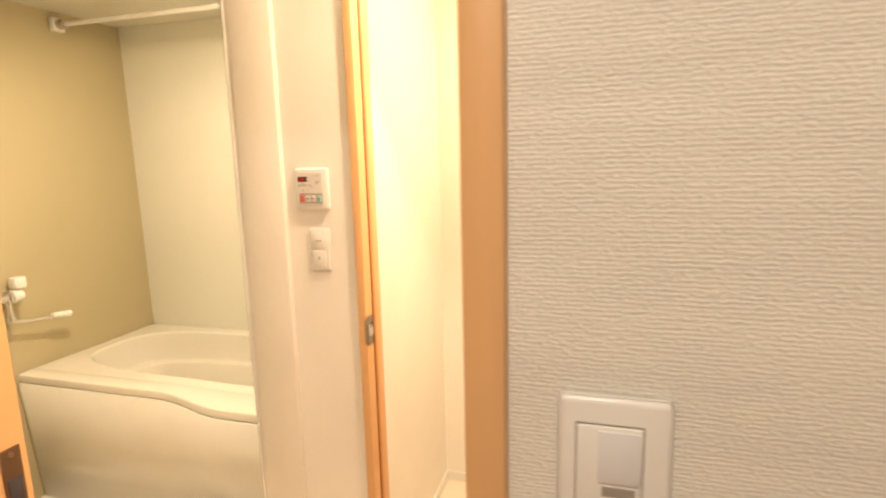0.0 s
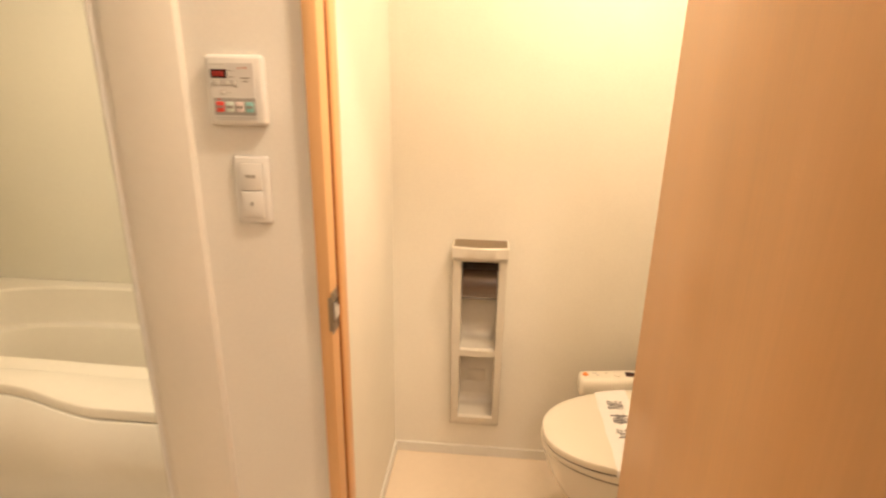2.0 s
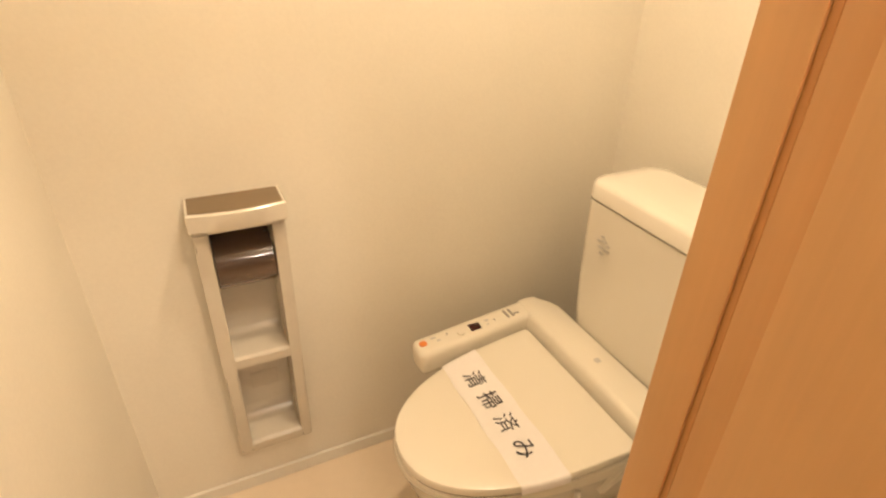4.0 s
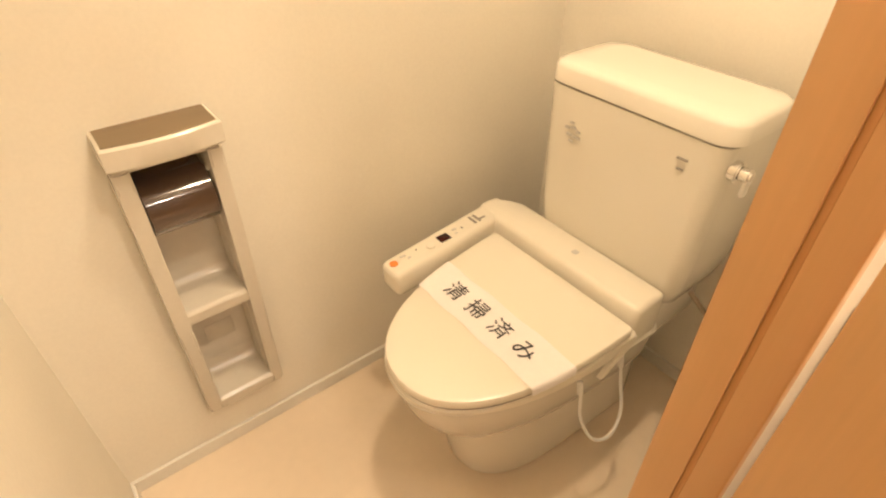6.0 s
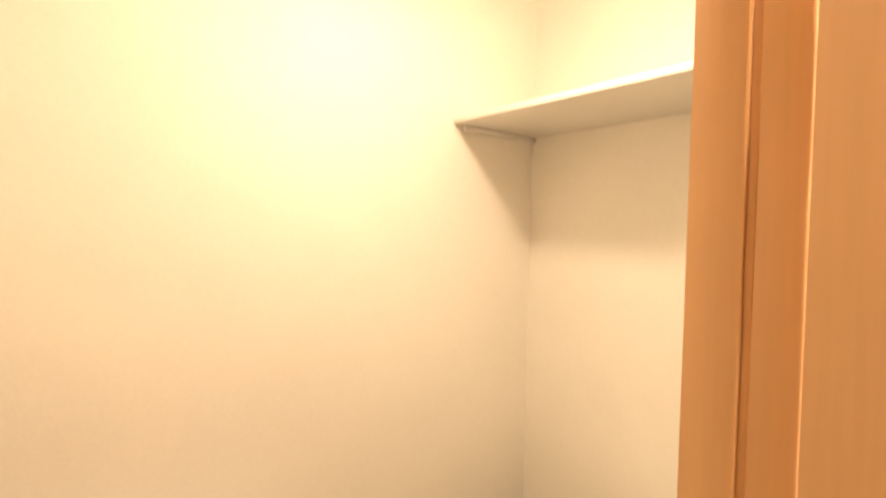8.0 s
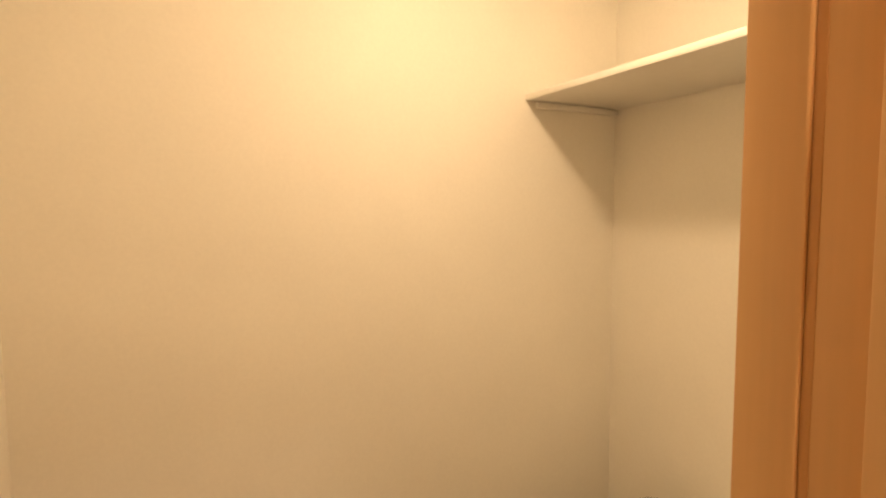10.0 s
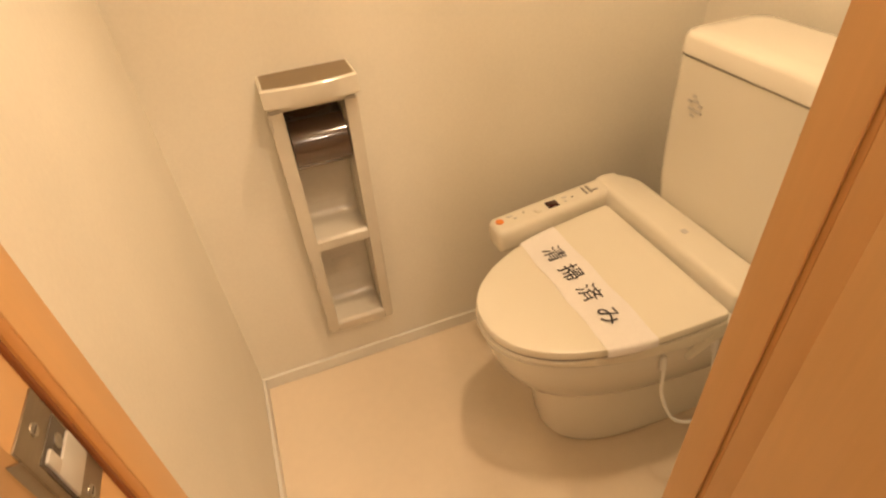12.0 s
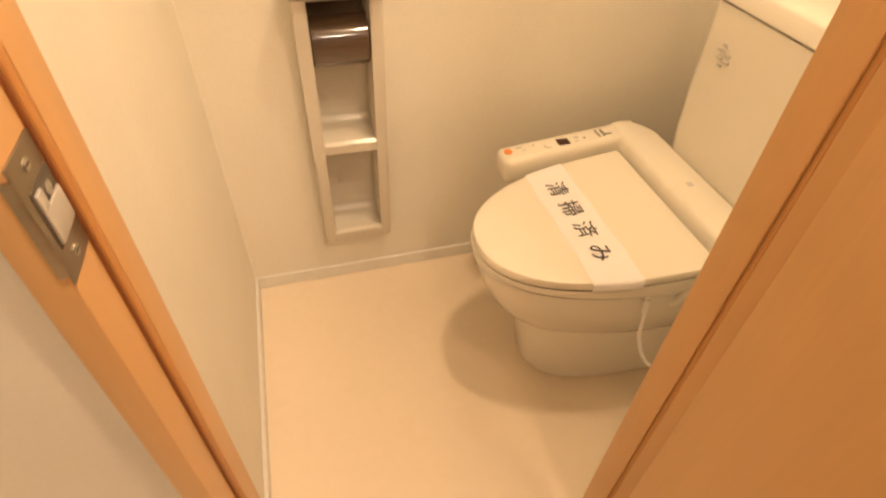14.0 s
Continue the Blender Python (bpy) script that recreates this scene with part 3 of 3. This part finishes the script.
wall_switch("fan_switch", "white switch plate with two stacked keys below the bathroom control", -0.158, -0.096, 1.202, 1.321, 0.0,
            [(-0.146, -0.107, 1.2615, 1.309), (-0.146, -0.107, 1.214, 1.2605)],
            [(-0.1355, -0.1310, 1.284, 1.2885), (-0.1300, -0.1265, 1.284, 1.2885), (-0.1240, -0.1195, 1.2835, 1.289), (-0.1310, -0.1270, 1.235, 1.2415)], M_PALE)
ws = wall_switch("hall_switch", "large white rocker light switch on ribbed wallpaper", 0.579, 0.653, 1.228, 1.349, HALL_Y, [(0.592, 0.634, 1.249, 1.330)], [(0.609, 0.630, 1.2805, 1.2875)])
part("rocker_panel", box(0.606, 0.6325, HALL_Y - 0.0128, HALL_Y - 0.0112, 1.2905, 1.3275, 0.0006), M_ROCKER, ws, "grey-blue centre of the rocker")


# ---- paper holder in the far wall ----
holder = thing("paper_holder", "putty coloured built-in paper holder with two shelves", "paper holder")
FY = 0.884


def curved_cap(z0, z1, bow):
    """The head of the holder: a cap whose front bows out."""
    rings = []
    for z in (z0, z0 + 0.004, z1 - 0.003, z1):
        o = 0.003 if z in (z0, z1) else 0.0
        front = [(HX0 + o + (HX1 - HX0 - 2 * o) * i / 10, HY + 0.012 - bow * math.sin(math.pi * i / 10) + o, z) for i in range(11)]
        rings.append([(HX0 + o, YF, z)] + front + [(HX1 - o, YF, z)])
    return loft(rings)


part("cap", curved_cap(0.860, HZ1, 0.012), M_HOLDER, holder)
rings = []
for z in (HZ1 - 0.002, HZ1 + 0.0012):
    front = [(HX0 + 0.006 + (HX1 - HX0 - 0.012) * i / 10, HY + 0.019 - 0.011 * math.sin(math.pi * i / 10), z) for i in range(11)]
    rings.append([(HX0 + 0.006, YF - 0.002, z)] + front + [(HX1 - 0.006, YF - 0.002, z)])
part("top_panel", loft(rings), M_BROWNTOP, holder, "brown top panel")


def slab_profile(x0, x1, yz, bev=0.004):
    """An extrusion along x of a closed outline in y and z."""
    bm = loft([[(x0, y, z) for y, z in yz], [(x1, y, z) for y, z in yz]])
    bmesh.ops.bevel(bm, geom=bm.edges[:], offset=bev, segments=2, affect="EDGES", clamp_overlap=True)
    return bm


lip = [(YF - 0.001, HZ0 + 0.004), (FY + 0.022, HZ0 + 0.004), (FY + 0.008, HZ0 + 0.03), (FY, 0.45), (FY - 0.012, 0.80), (HY + 0.035, 0.846), (YF - 0.001, 0.846)]
for a, b, c, d in ((HX0 + 0.003, HX0 + 0.033, HX0 + 0.0165, HX0 + 0.0329), (HX1 - 0.030, HX1 - 0.003, HX1 - 0.0299, HX1 - 0.0165)):
    part("side_stile", slab_profile(a, b, lip), M_HOLDER, holder)
    part("recess_side", box(c, d, YF - 0.001, YF + 0.0615, 0.170, 0.846), M_HOLDER, holder)
part("bottom_rail", slab_profile(HX0 + 0.0305, HX1 - 0.0275, [(YF + 0.0615, 0.170), (YF - 0.001, 0.170), (YF - 0.001, HZ0 + 0.005), (FY + 0.022, HZ0 + 0.005), (FY + 0.010, HZ0 + 0.03), (FY + 0.008, 0.198),
                                                                      (FY + 0.014, 0.204), (YF + 0.024, 0.2055), (YF + 0.040, 0.209), (YF + 0.052, 0.217), (YF + 0.0585, 0.230), (YF + 0.0615, 0.248)], 0.002), M_HOLDER, holder)
part("shelf", slab_profile(HX0 + 0.0305, HX1 - 0.0275, [(YF + 0.0615, 0.462), (FY + 0.004, 0.462), (FY + 0.002, 0.489), (FY + 0.008, 0.495), (YF + 0.024, 0.4965), (YF + 0.040, 0.500), (YF + 0.052, 0.508), (YF + 0.0585, 0.521), (YF + 0.0615, 0.539)], 0.002), M_HOLDER, holder)
part("back_plate", box(HX0 + 0.018, HX1 - 0.018, YF + 0.062, YF + 0.072, 0.17, 0.848), M_HOLDER, holder)
part("top_plate", box(HX0 + 0.018, HX1 - 0.018, YF + 0.001, YF + 0.070, 0.842, 0.850), M_HOLDER, holder)
part("embossed_plate", box(HX0 + 0.062, HX1 - 0.062, YF + 0.0605, YF + 0.0625, 0.300, 0.352, 0.0012), M_HOLDER, holder, "faint raised plate on the lower back")
# smoked roll cover: half a drum across the upper opening
rings = []
for x in (HX0 + 0.035, HX0 + 0.037, HX1 - 0.034, HX1 - 0.032):
    r = 0.055 if x in (HX0 + 0.035, HX1 - 0.032) else 0.058
    rings.append([(x, YF + 0.006 - r * math.cos(a), 0.735 + r * math.sin(a)) for a in (radians(d) for d in range(-75, 96, 10))] + [(x, YF + 0.050, 0.800), (x, YF + 0.050, 0.790), (x, YF + 0.012, 0.735)])
part("roll_cover", loft(rings), M_SMOKE, holder, "smoked brown drum cover")
part("cover_pin", disc((HX1 - 0.0335, YF - 0.012, 0.786), (1, 0, 0), 0.009, 0.004, 16), M_CHROME, holder, "chrome pivot")
part("header", box(HX0 + 0.006, HX1 - 0.006, FY - 0.010, YF - 0.001, 0.838, 0.862, 0.003), M_HOLDER, holder)


# ---- toilet ----
toilet = thing("toilet", "ivory toilet with a closed lid, bidet seat and tank", "toilet")


def egg(front, rear, half, z, taper=0.18, corner=0.030, blunt=3.0):
    """A closed ring: full at the rear with round corners, tapering to a round nose at the front."""
    line, n = [], 14
    for k in range(n + 1):
        u = math.sin(math.pi / 2 * k / n)
        line.append((rear - corner - u * (rear - corner - front), half * (1 - taper * u) * max(0.0, 1 - u ** blunt) ** (1 / 2.2)))
    near = [(rear, half - corner), (rear - 0.12 * corner, half - 0.5 * corner), (rear - 0.45 * corner, half - 0.12 * corner)] + line
    return [(x, CY - h, z) for x, h in near] + [(x, CY + h, z) for x, h in reversed(near[:-1])]


def stack(rows, **kw):
    return loft([egg(f, r, h, z, **kw) for f, r, h, z in rows])


part("pedestal", stack([(0.633, 1.13, 0.138, 0.0), (0.627, 1.13, 0.143, 0.004), (0.622, 1.13, 0.145, 0.03), (0.609, 1.13, 0.144, 0.11), (0.596, 1.13, 0.143, 0.19),
                        (0.586, 1.13, 0.146, 0.25), (0.580, 1.13, 0.150, 0.28)], taper=0.10, blunt=6.0), M_CERAMIC, toilet)
part("bowl", stack([(0.600, 1.12, 0.140, 0.176), (0.584, 1.12, 0.149, 0.186), (0.558, 1.11, 0.161, 0.212), (0.526, 1.10, 0.178, 0.258), (0.499, 1.06, 0.192, 0.310), (0.482, 1.05, 0.201, 0.358), (0.4725, 1.05, 0.2085, 0.388), (0.4690, 1.05, 0.2110, 0.3980), (0.4725, 1.05, 0.2075, 0.4025), (0.4800, 1.05, 0.2000, 0.4035)],
                   taper=0.11, blunt=3.2), M_CERAMIC, toilet)
part("deck", box(0.93, 1.27, CY - 0.175, CY + 0.175, 0.30, 0.410, 0.02, 3), M_CERAMIC, toilet)


def tilt(x):
    """The closed lid leans forward a little."""
    return 0.070 * (x - 0.69)


def leaning(ob, low):
    for v in ob.data.vertices:
        if v.co.z > low:
            v.co.z += tilt(v.co.x)
    return ob


leaning(part("seat", stack([(0.474, 0.935, 0.206, 0.4085), (0.4675, 0.937, 0.2125, 0.4112), (0.4645, 0.937, 0.2165, 0.4300), (0.4655, 0.937, 0.2155, 0.4350), (0.4700, 0.935, 0.2115, 0.4378)], taper=0.10, corner=0.016), M_RESIN, toilet), 0.42)
# two dark rings paint the shade below the seat and below the lid
part("bowl_gap_shade", stack([(0.4755, 0.935, 0.2050, 0.4030), (0.4755, 0.935, 0.2050, 0.4100)], taper=0.10), M_SHADE, toilet, "dark ring standing for the shade under the seat")
leaning(part("seat_gap_shade", stack([(0.4715, 0.930, 0.2100, 0.4370), (0.4715, 0.930, 0.2100, 0.4430)], taper=0.10), M_SHADE, toilet, "dark ring standing for the shade under the lid"), 0.40)
leaning(part("lid", stack([(0.474, 0.913, 0.209, 0.441), (0.469, 0.915, 0.213, 0.443), (0.468, 0.915, 0.214, 0.446), (0.468, 0.915, 0.214, 0.459), (0.4705, 0.914, 0.2118, 0.4627), (0.476, 0.911, 0.207, 0.4642), (0.52, 0.880, 0.165, 0.4655), (0.62, 0.84, 0.085, 0.466)],
                          taper=0.10, corner=0.009), M_RESIN, toilet, "smooth ivory lid"), 0.40)

# bidet housing behind the lid, with the control arm along its side
outline = ((0.917, 0.312), (1.035, 0.312), (1.037, 0.752), (1.022, 0.785), (1.003, 0.809), (0.978, 0.824), (0.945, 0.828), (0.917, 0.822))
bm = loft([[(x, y, z) for x, y in outline] for z in (0.412, 0.506)])
bmesh.ops.bevel(bm, geom=bm.edges[:], offset=0.014, segments=3, profile=0.5, affect="EDGES", clamp_overlap=True)
housing = part("seat_housing", bm, M_RESIN, toilet)
for v in housing.data.vertices:
    k = (v.co.z - 0.412) / 0.094
    v.co.x += 0.018 * k if v.co.x < 0.98 else 0.0
    if v.co.y < 0.36 and v.co.z < 0.45:
        v.co.z -= 0.034
arm = part("control_arm", box(0.610, 1.00, 0.739, 0.811, 0.425, 0.494, 0.016, 4), M_RESIN, toilet)
for v in arm.data.vertices:
    k = (v.co.x - 0.60) / 0.40
    if v.co.z > 0.45:
        v.co.z += 0.020 * k - 0.006
    v.co.y += 0.028 * k
    if v.co.z < 0.45:
        v.co.y -= 0.006


def on_arm(x):
    return 0.4885 + 0.020 * (x - 0.60) / 0.40


part("stop_button", disc((0.632, 0.783, on_arm(0.632) - 0.002), (0, 0, 1), 0.0105, 0.004, 20, 0.001), M_ORANGE, arm, "orange stop button")
for x, y, w, d, m in ((0.655, 0.789, 0.016, 0.006, M_PALE), (0.668, 0.776, 0.010, 0.005, M_PALE), (0.700, 0.789, 0.004, 0.004, M_GREY), (0.815, 0.792, 0.012, 0.006, M_PALE), (0.838, 0.785, 0.005, 0.005, M_GREY), (0.812, 0.777, 0.008, 0.004, M_PALE)):
    part("print_bar", box(x, x + w, y, y + d, on_arm(x) - 0.001, on_arm(x) + 0.0012), m, arm)
part("dial", disc((0.737, 0.779, on_arm(0.737) - 0.002), (0, 0, 1), 0.011, 0.006, 20, 0.001), M_RESIN, arm, "ivory spray dial")
part("display", box(0.765, 0.796, 0.772, 0.797, on_arm(0.78) - 0.002, on_arm(0.78) + 0.0018, 0.0004), M_SCREEN, arm, "small dark display")
for x in (0.878, 0.892):
    part("print_bar", box(x, x + 0.006, 0.779, 0.810, on_arm(x) - 0.001, on_arm(x) + 0.0016), M_GREY, arm)
part("print_bar", box(0.900, 0.916, 0.784, 0.789, on_arm(0.90) - 0.001, on_arm(0.90) + 0.0016), M_GREY, arm)
part("badge", box(0.975, 0.990, 0.520, 0.535, 0.5045, 0.5068), M_PALE, housing)
arm.location = (0.0, -0.012, -0.003)

# tank
TY0, TY1 = 0.284, 0.714


def tank_ring(z, inset, front):
    x0, x1, y0, y1 = front + 0.008 + inset, 1.236, TY0 + inset, TY1 - inset
    pts, r = [], 0.035
    for cx, cy, a0 in ((x1 - 0.01, y1 - 0.01, 0), (x0 + r, y1 - r, 90), (x0 + r, y0 + r, 180), (x1 - 0.01, y0 + 0.01, 270)):
        q = 0.01 if cx > 1.19 else r
        for k in range(6):
            a = radians(a0 + 18 * k)
            pts.append((cx + q * math.cos(a), cy + q * math.sin(a), z))
    return pts


part("tank", loft([tank_ring(0.412, 0.060, 1.02), tank_ring(0.45, 0.030, 1.012), tank_ring(0.50, 0.014, 1.012), tank_ring(0.56, 0.008, 1.014), tank_ring(0.65, 0.004, 1.015), tank_ring(0.80, 0.001, 1.017), tank_ring(0.855, 0.0, 1.017)]), M_CERAMIC, toilet)
# seam shade under the tank lid, put in as a dark ring
part("tank_seam_shade", loft([tank_ring(0.853, 0.004, 1.017), tank_ring(0.861, 0.004, 1.017)]), M_SHADE, toilet, "dark ring standing for the seam's shade under the tank lid")


def lid_ring(z, inset):
    x0, x1, y0, y1 = 1.024 + inset, 1.240 - inset * 0.5, TY0 - 0.008 + inset, TY1 + 0.004 - inset
    pts, r = [], 0.040
    for cx, cy, a0 in ((x1 - r, y1 - r, 0), (x0 + r, y1 - r, 90), (x0 + r, y0 + r, 180), (x1 - r, y0 + r, 270)):
        for k in range(6):
            a = radians(a0 + 18 * k)
            pts.append((cx + r * math.cos(a) - (0.007 * math.cos(math.pi * (cy + r * math.sin(a) - 0.484) / 0.42) if cx < 1.1 else 0), cy + r * math.sin(a), z))
    return pts


part("tank_lid", loft([lid_ring(0.858, 0.003), lid_ring(0.861, 0.0), lid_ring(0.893, 0.001), lid_ring(0.901, 0.006), lid_ring(0.905, 0.016), lid_ring(0.907, 0.05)]), M_CERAMIC, toilet)
lev = part("flush_lever", disc((1.060, TY0 + 0.004, 0.810), (0, -1, 0), 0.020, 0.018, 20, 0.003), M_CHROME, toilet, "chrome flush lever")
part("lever_cap", disc((1.060, TY0 - 0.012, 0.810), (0, -1, 0), 0.013, 0.022, 20, 0.004), M_CHROME, lev)
part("lever_tab", box(1.056, 1.074, TY0 - 0.032, TY0 - 0.022, 0.766, 0.806, 0.004), M_SWITCH, lev, "pale lever tab")
for dy, dz, w in ((0.0, 0.0, 0.012), (0.016, 0.004, 0.014), (0.032, -0.002, 0.010), (0.006, -0.014, 0.016), (0.026, -0.016, 0.018), (0.012, 0.014, 0.010), (0.014, -0.028, 0.012)):
    part("sticker_print", box(1.0215, 1.0242, 0.645 - dy - w, 0.645 - dy, 0.768 + dz, 0.773 + dz), M_PALE, toilet)
for z, w in ((0.808, 0.022), (0.787, 0.013)):
    part("brand_bar", box(1.0215, 1.0255, 0.364 - w / 2, 0.364 + w / 2, z, z + 0.0030), M_GREY, toilet, "small grey printed mark")
part("side_bracket", loft([[(x, y, z) for x, z in ((0.832, 0.378), (0.845, 0.374), (0.935, 0.425), (0.935, 0.445), (0.890, 0.432))] for y in (0.301, 0.312)]), M_RESIN, toilet, "slanted white bracket under the seat")
cord = thing("bidet_hose", "white cord hanging in a loop beside the toilet", "hose")
part("cord", tube([(0.785, 0.325, 0.405), (0.781, 0.306, 0.360), (0.779, 0.292, 0.300), (0.795, 0.262, 0.245), (0.845, 0.250, 0.225), (0.892, 0.264, 0.255), (0.906, 0.292, 0.325), (0.905, 0.312, 0.410)], 0.0038), M_SWITCH, cord)
part("connector", disc((0.781, 0.308, 0.362), (0.02, 0.12, 0.5), 0.0065, 0.036, 14, 0.002), M_SWITCH, cord)
part("connector", disc((0.906, 0.302, 0.365), (0, 0.1, 0.5), 0.0065, 0.036, 14, 0.002), M_SWITCH, cord)
valve = thing("water_valve", "chrome stop valve on the wall behind the toilet", "valve")
part("body", disc((1.18, 0.20, 0.16), (1, 0, 0), 0.012, 0.135, 16), M_CHROME, valve)
part("flange", disc((1.305, 0.20, 0.16), (1, 0, 0), 0.028, 0.009, 20), M_CHROME, valve)
part("stem", disc((1.19, 0.20, 0.16), (0, 0, 1), 0.010, 0.07, 16), M_CHROME, valve)
part("hose", tube([(1.19, 0.20, 0.22), (1.185, 0.215, 0.30), (1.18, 0.26, 0.37), (1.17, 0.32, 0.425)], 0.006), M_STEEL, valve, "braided steel hose")

# paper band across the closed lid
band = thing("paper_band", "white paper band lettered in black across the toilet lid", "paper band")


def lid_half(x):
    u = (0.885 - x) / (0.885 - 0.468)
    return 0.214 * (1 - 0.10 * u) * (1 - u ** 3) ** (1 / 2.2)


def lid_top(v):
    """Height of the lid at the share v of its half width."""
    steps = ((0.0, 0.466), (0.40, 0.466), (0.77, 0.4655), (0.965, 0.4642), (0.988, 0.4627), (1.0, 0.459), (1.001, 0.443))
    for (a, za), (b, zb) in zip(steps, steps[1:]):
        if v <= b:
            return za + (zb - za) * (v - a) / (b - a)
    return steps[-1][1]


bm = bmesh.new()
shares = [-1.001, -1.0, -0.985, -0.97, -0.94, -0.88, -0.77] + [-0.7 + 0.05 * i for i in range(29)] + [0.77, 0.88, 0.94, 0.97, 0.985, 1.0, 1.001]
rows = [[bm.verts.new((x + 0.0015 * math.sin(9 * v), CY + v * (lid_half(x) + 0.0022), lid_top(abs(v)) + tilt(x) + 0.0012 + 0.0004 * math.sin(7 * v + 40 * x))) for x in (0.650, 0.675, 0.700, 0.725, 0.752)] for v in shares]
for a, b in zip(rows, rows[1:]):
    for i in range(4):
        bm.faces.new((a[i], b[i], b[i + 1], a[i + 1]))
paper = part("paper", bm, M_PAPER, band)
for i, ch in enumerate("清掃済み"):
    cu = bpy.data.curves.new("letter", "FONT")
    cu.body, cu.size, cu.align_x, cu.align_y, cu.extrude = ch, 0.052, "CENTER", "CENTER", 0.0003
    tmp = new("letter_curve", cu)
    bpy.context.view_layer.update()
    me = bpy.data.meshes.new_from_object(tmp.evaluated_get(bpy.context.evaluated_depsgraph_get()))
    bpy.data.objects.remove(tmp)
    me.materials.clear()
    me.materials.append(M_INK)
    ob = new("letter", me)
    y = 0.624 - 0.073 * i
    ob.matrix_world = Matrix.Translation((0.699, y, lid_top(abs(y - CY) / lid_half(0.70)) + tilt(0.699) + 0.0026)) @ pose(0, 0, 0, 0, -math.degrees(math.atan(0.070)), 0) @ pose(0, 0, 0, 0, 0, -90)
    ob.parent = paper


# ---- shelf and lamps ----
shelf = thing("wall_shelf", "white laminate shelf high on the wall over the toilet tank", "shelf")
part("board", box(1.000, XR - 0.001, YN + 0.001, YF - 0.001, 1.873, 1.888, 0.002), M_TRIM, shelf)
part("cleat", box(1.03, XR - 0.002, YF - 0.014, YF - 0.001, 1.857, 1.872, 0.002), M_TRIM, shelf)


def downlight(name, x, y, label, r=0.06):
    d = thing(name, label, "ceiling light")
    part("ring", disc((x, y, CEIL - 0.012), (0, 0, 1), r + 0.018, 0.012, 32, 0.003), M_TRIM, d)
    part("lens", disc((x, y, CEIL - 0.018), (0, 0, 1), r, 0.007, 32), M_LAMP, d, "glowing warm lens")


dome = thing("ceiling_lamp", "small round warm ceiling lamp of the toilet room", "ceiling light")
part("base", disc((LAMP[0], LAMP[1], CEIL - 0.022), (0, 0, 1), 0.055, 0.022, 32, 0.004), M_TRIM, dome)
part("neck", disc((LAMP[0], LAMP[1], LAMP[2] + 0.050), (0, 0, 1), 0.026, CEIL - 0.070 - LAMP[2], 24, 0.002), M_TRIM, dome)
bm = bmesh.new()
bmesh.ops.create_uvsphere(bm, u_segments=32, v_segments=18, radius=0.062)
bmesh.ops.translate(bm, vec=LAMP, verts=bm.verts)
part("globe", bm, M_LAMP, dome, "glowing warm globe")
downlight("downlight", 0.603, -0.31, "round warm downlight in the washroom ceiling")
downlight("downlight", 0.516, -1.767, "round warm downlight in the hall ceiling")
bl = thing("bath_lamp", "round white ceiling lamp of the bathroom", "ceiling light")
part("globe", disc((-0.92, 0.21, 2.17), (0, 0, 1), 0.09, 0.03, 32, 0.01), M_LAMP, bl)


# ---- washbasin unit beyond the open door ----
vanity = thing("washbasin_unit", "white washbasin unit beside the open door", "washbasin")
part("cabinet", box(0.845, 1.390, -0.46, -0.0005, 0.0, 0.70, 0.004), M_SWITCH, vanity)
part("door", box(0.850, 1.115, -0.478, -0.461, 0.06, 0.69, 0.004), M_SWITCH, vanity)
part("door", box(1.121, 1.385, -0.478, -0.461, 0.06, 0.69, 0.004), M_SWITCH, vanity)
bm = loft([[(x, y, z) for x, y in ((0.840, -0.0005), (0.840, -0.47), (1.395, -0.47), (1.395, -0.0005))] for z in (0.70, 0.765)])
bmesh.ops.bevel(bm, geom=bm.edges[:], offset=0.012, segments=3, affect="EDGES")
part("counter", bm, M_CERAMIC, vanity)
bm = loft([[(1.118 + a * 0.94 * math.cos(t), -0.25 + b * math.sin(t), z) for t in (2 * math.pi * k / 32 for k in range(32))] for a, b, z in ((0.26, 0.17, 0.7655), (0.265, 0.175, 0.775), (0.25, 0.16, 0.776), (0.22, 0.14, 0.72), (0.12, 0.08, 0.69))])
part("bowl_rim", bm, M_CERAMIC, vanity)
part("backsplash", box(0.840, 1.395, -0.030, -0.0005, 0.765, 0.82, 0.006), M_CERAMIC, vanity)
part("tap", tube([(1.118, -0.06, 0.77), (1.118, -0.06, 0.88), (1.118, -0.09, 0.93), (1.118, -0.18, 0.925)], 0.013), M_CHROME, vanity, "chrome tap")
mirror = thing("mirror_cabinet", "white mirror cabinet above the washbasin", "mirror")
part("case", box(0.700, 1.390, -0.13, -0.0005, 1.485, 1.93, 0.004), M_SWITCH, mirror)
part("bottom_strip", box(0.701, 1.389, -0.1312, -0.122, 1.4815, 1.4860, 0.0006), M_STRIP, mirror, "thin grey edge strip")
part("glass", box(0.900, 1.378, -0.134, -0.1295, 1.50, 1.92, 0.001), M_MIRROR, mirror, "clear mirror door")
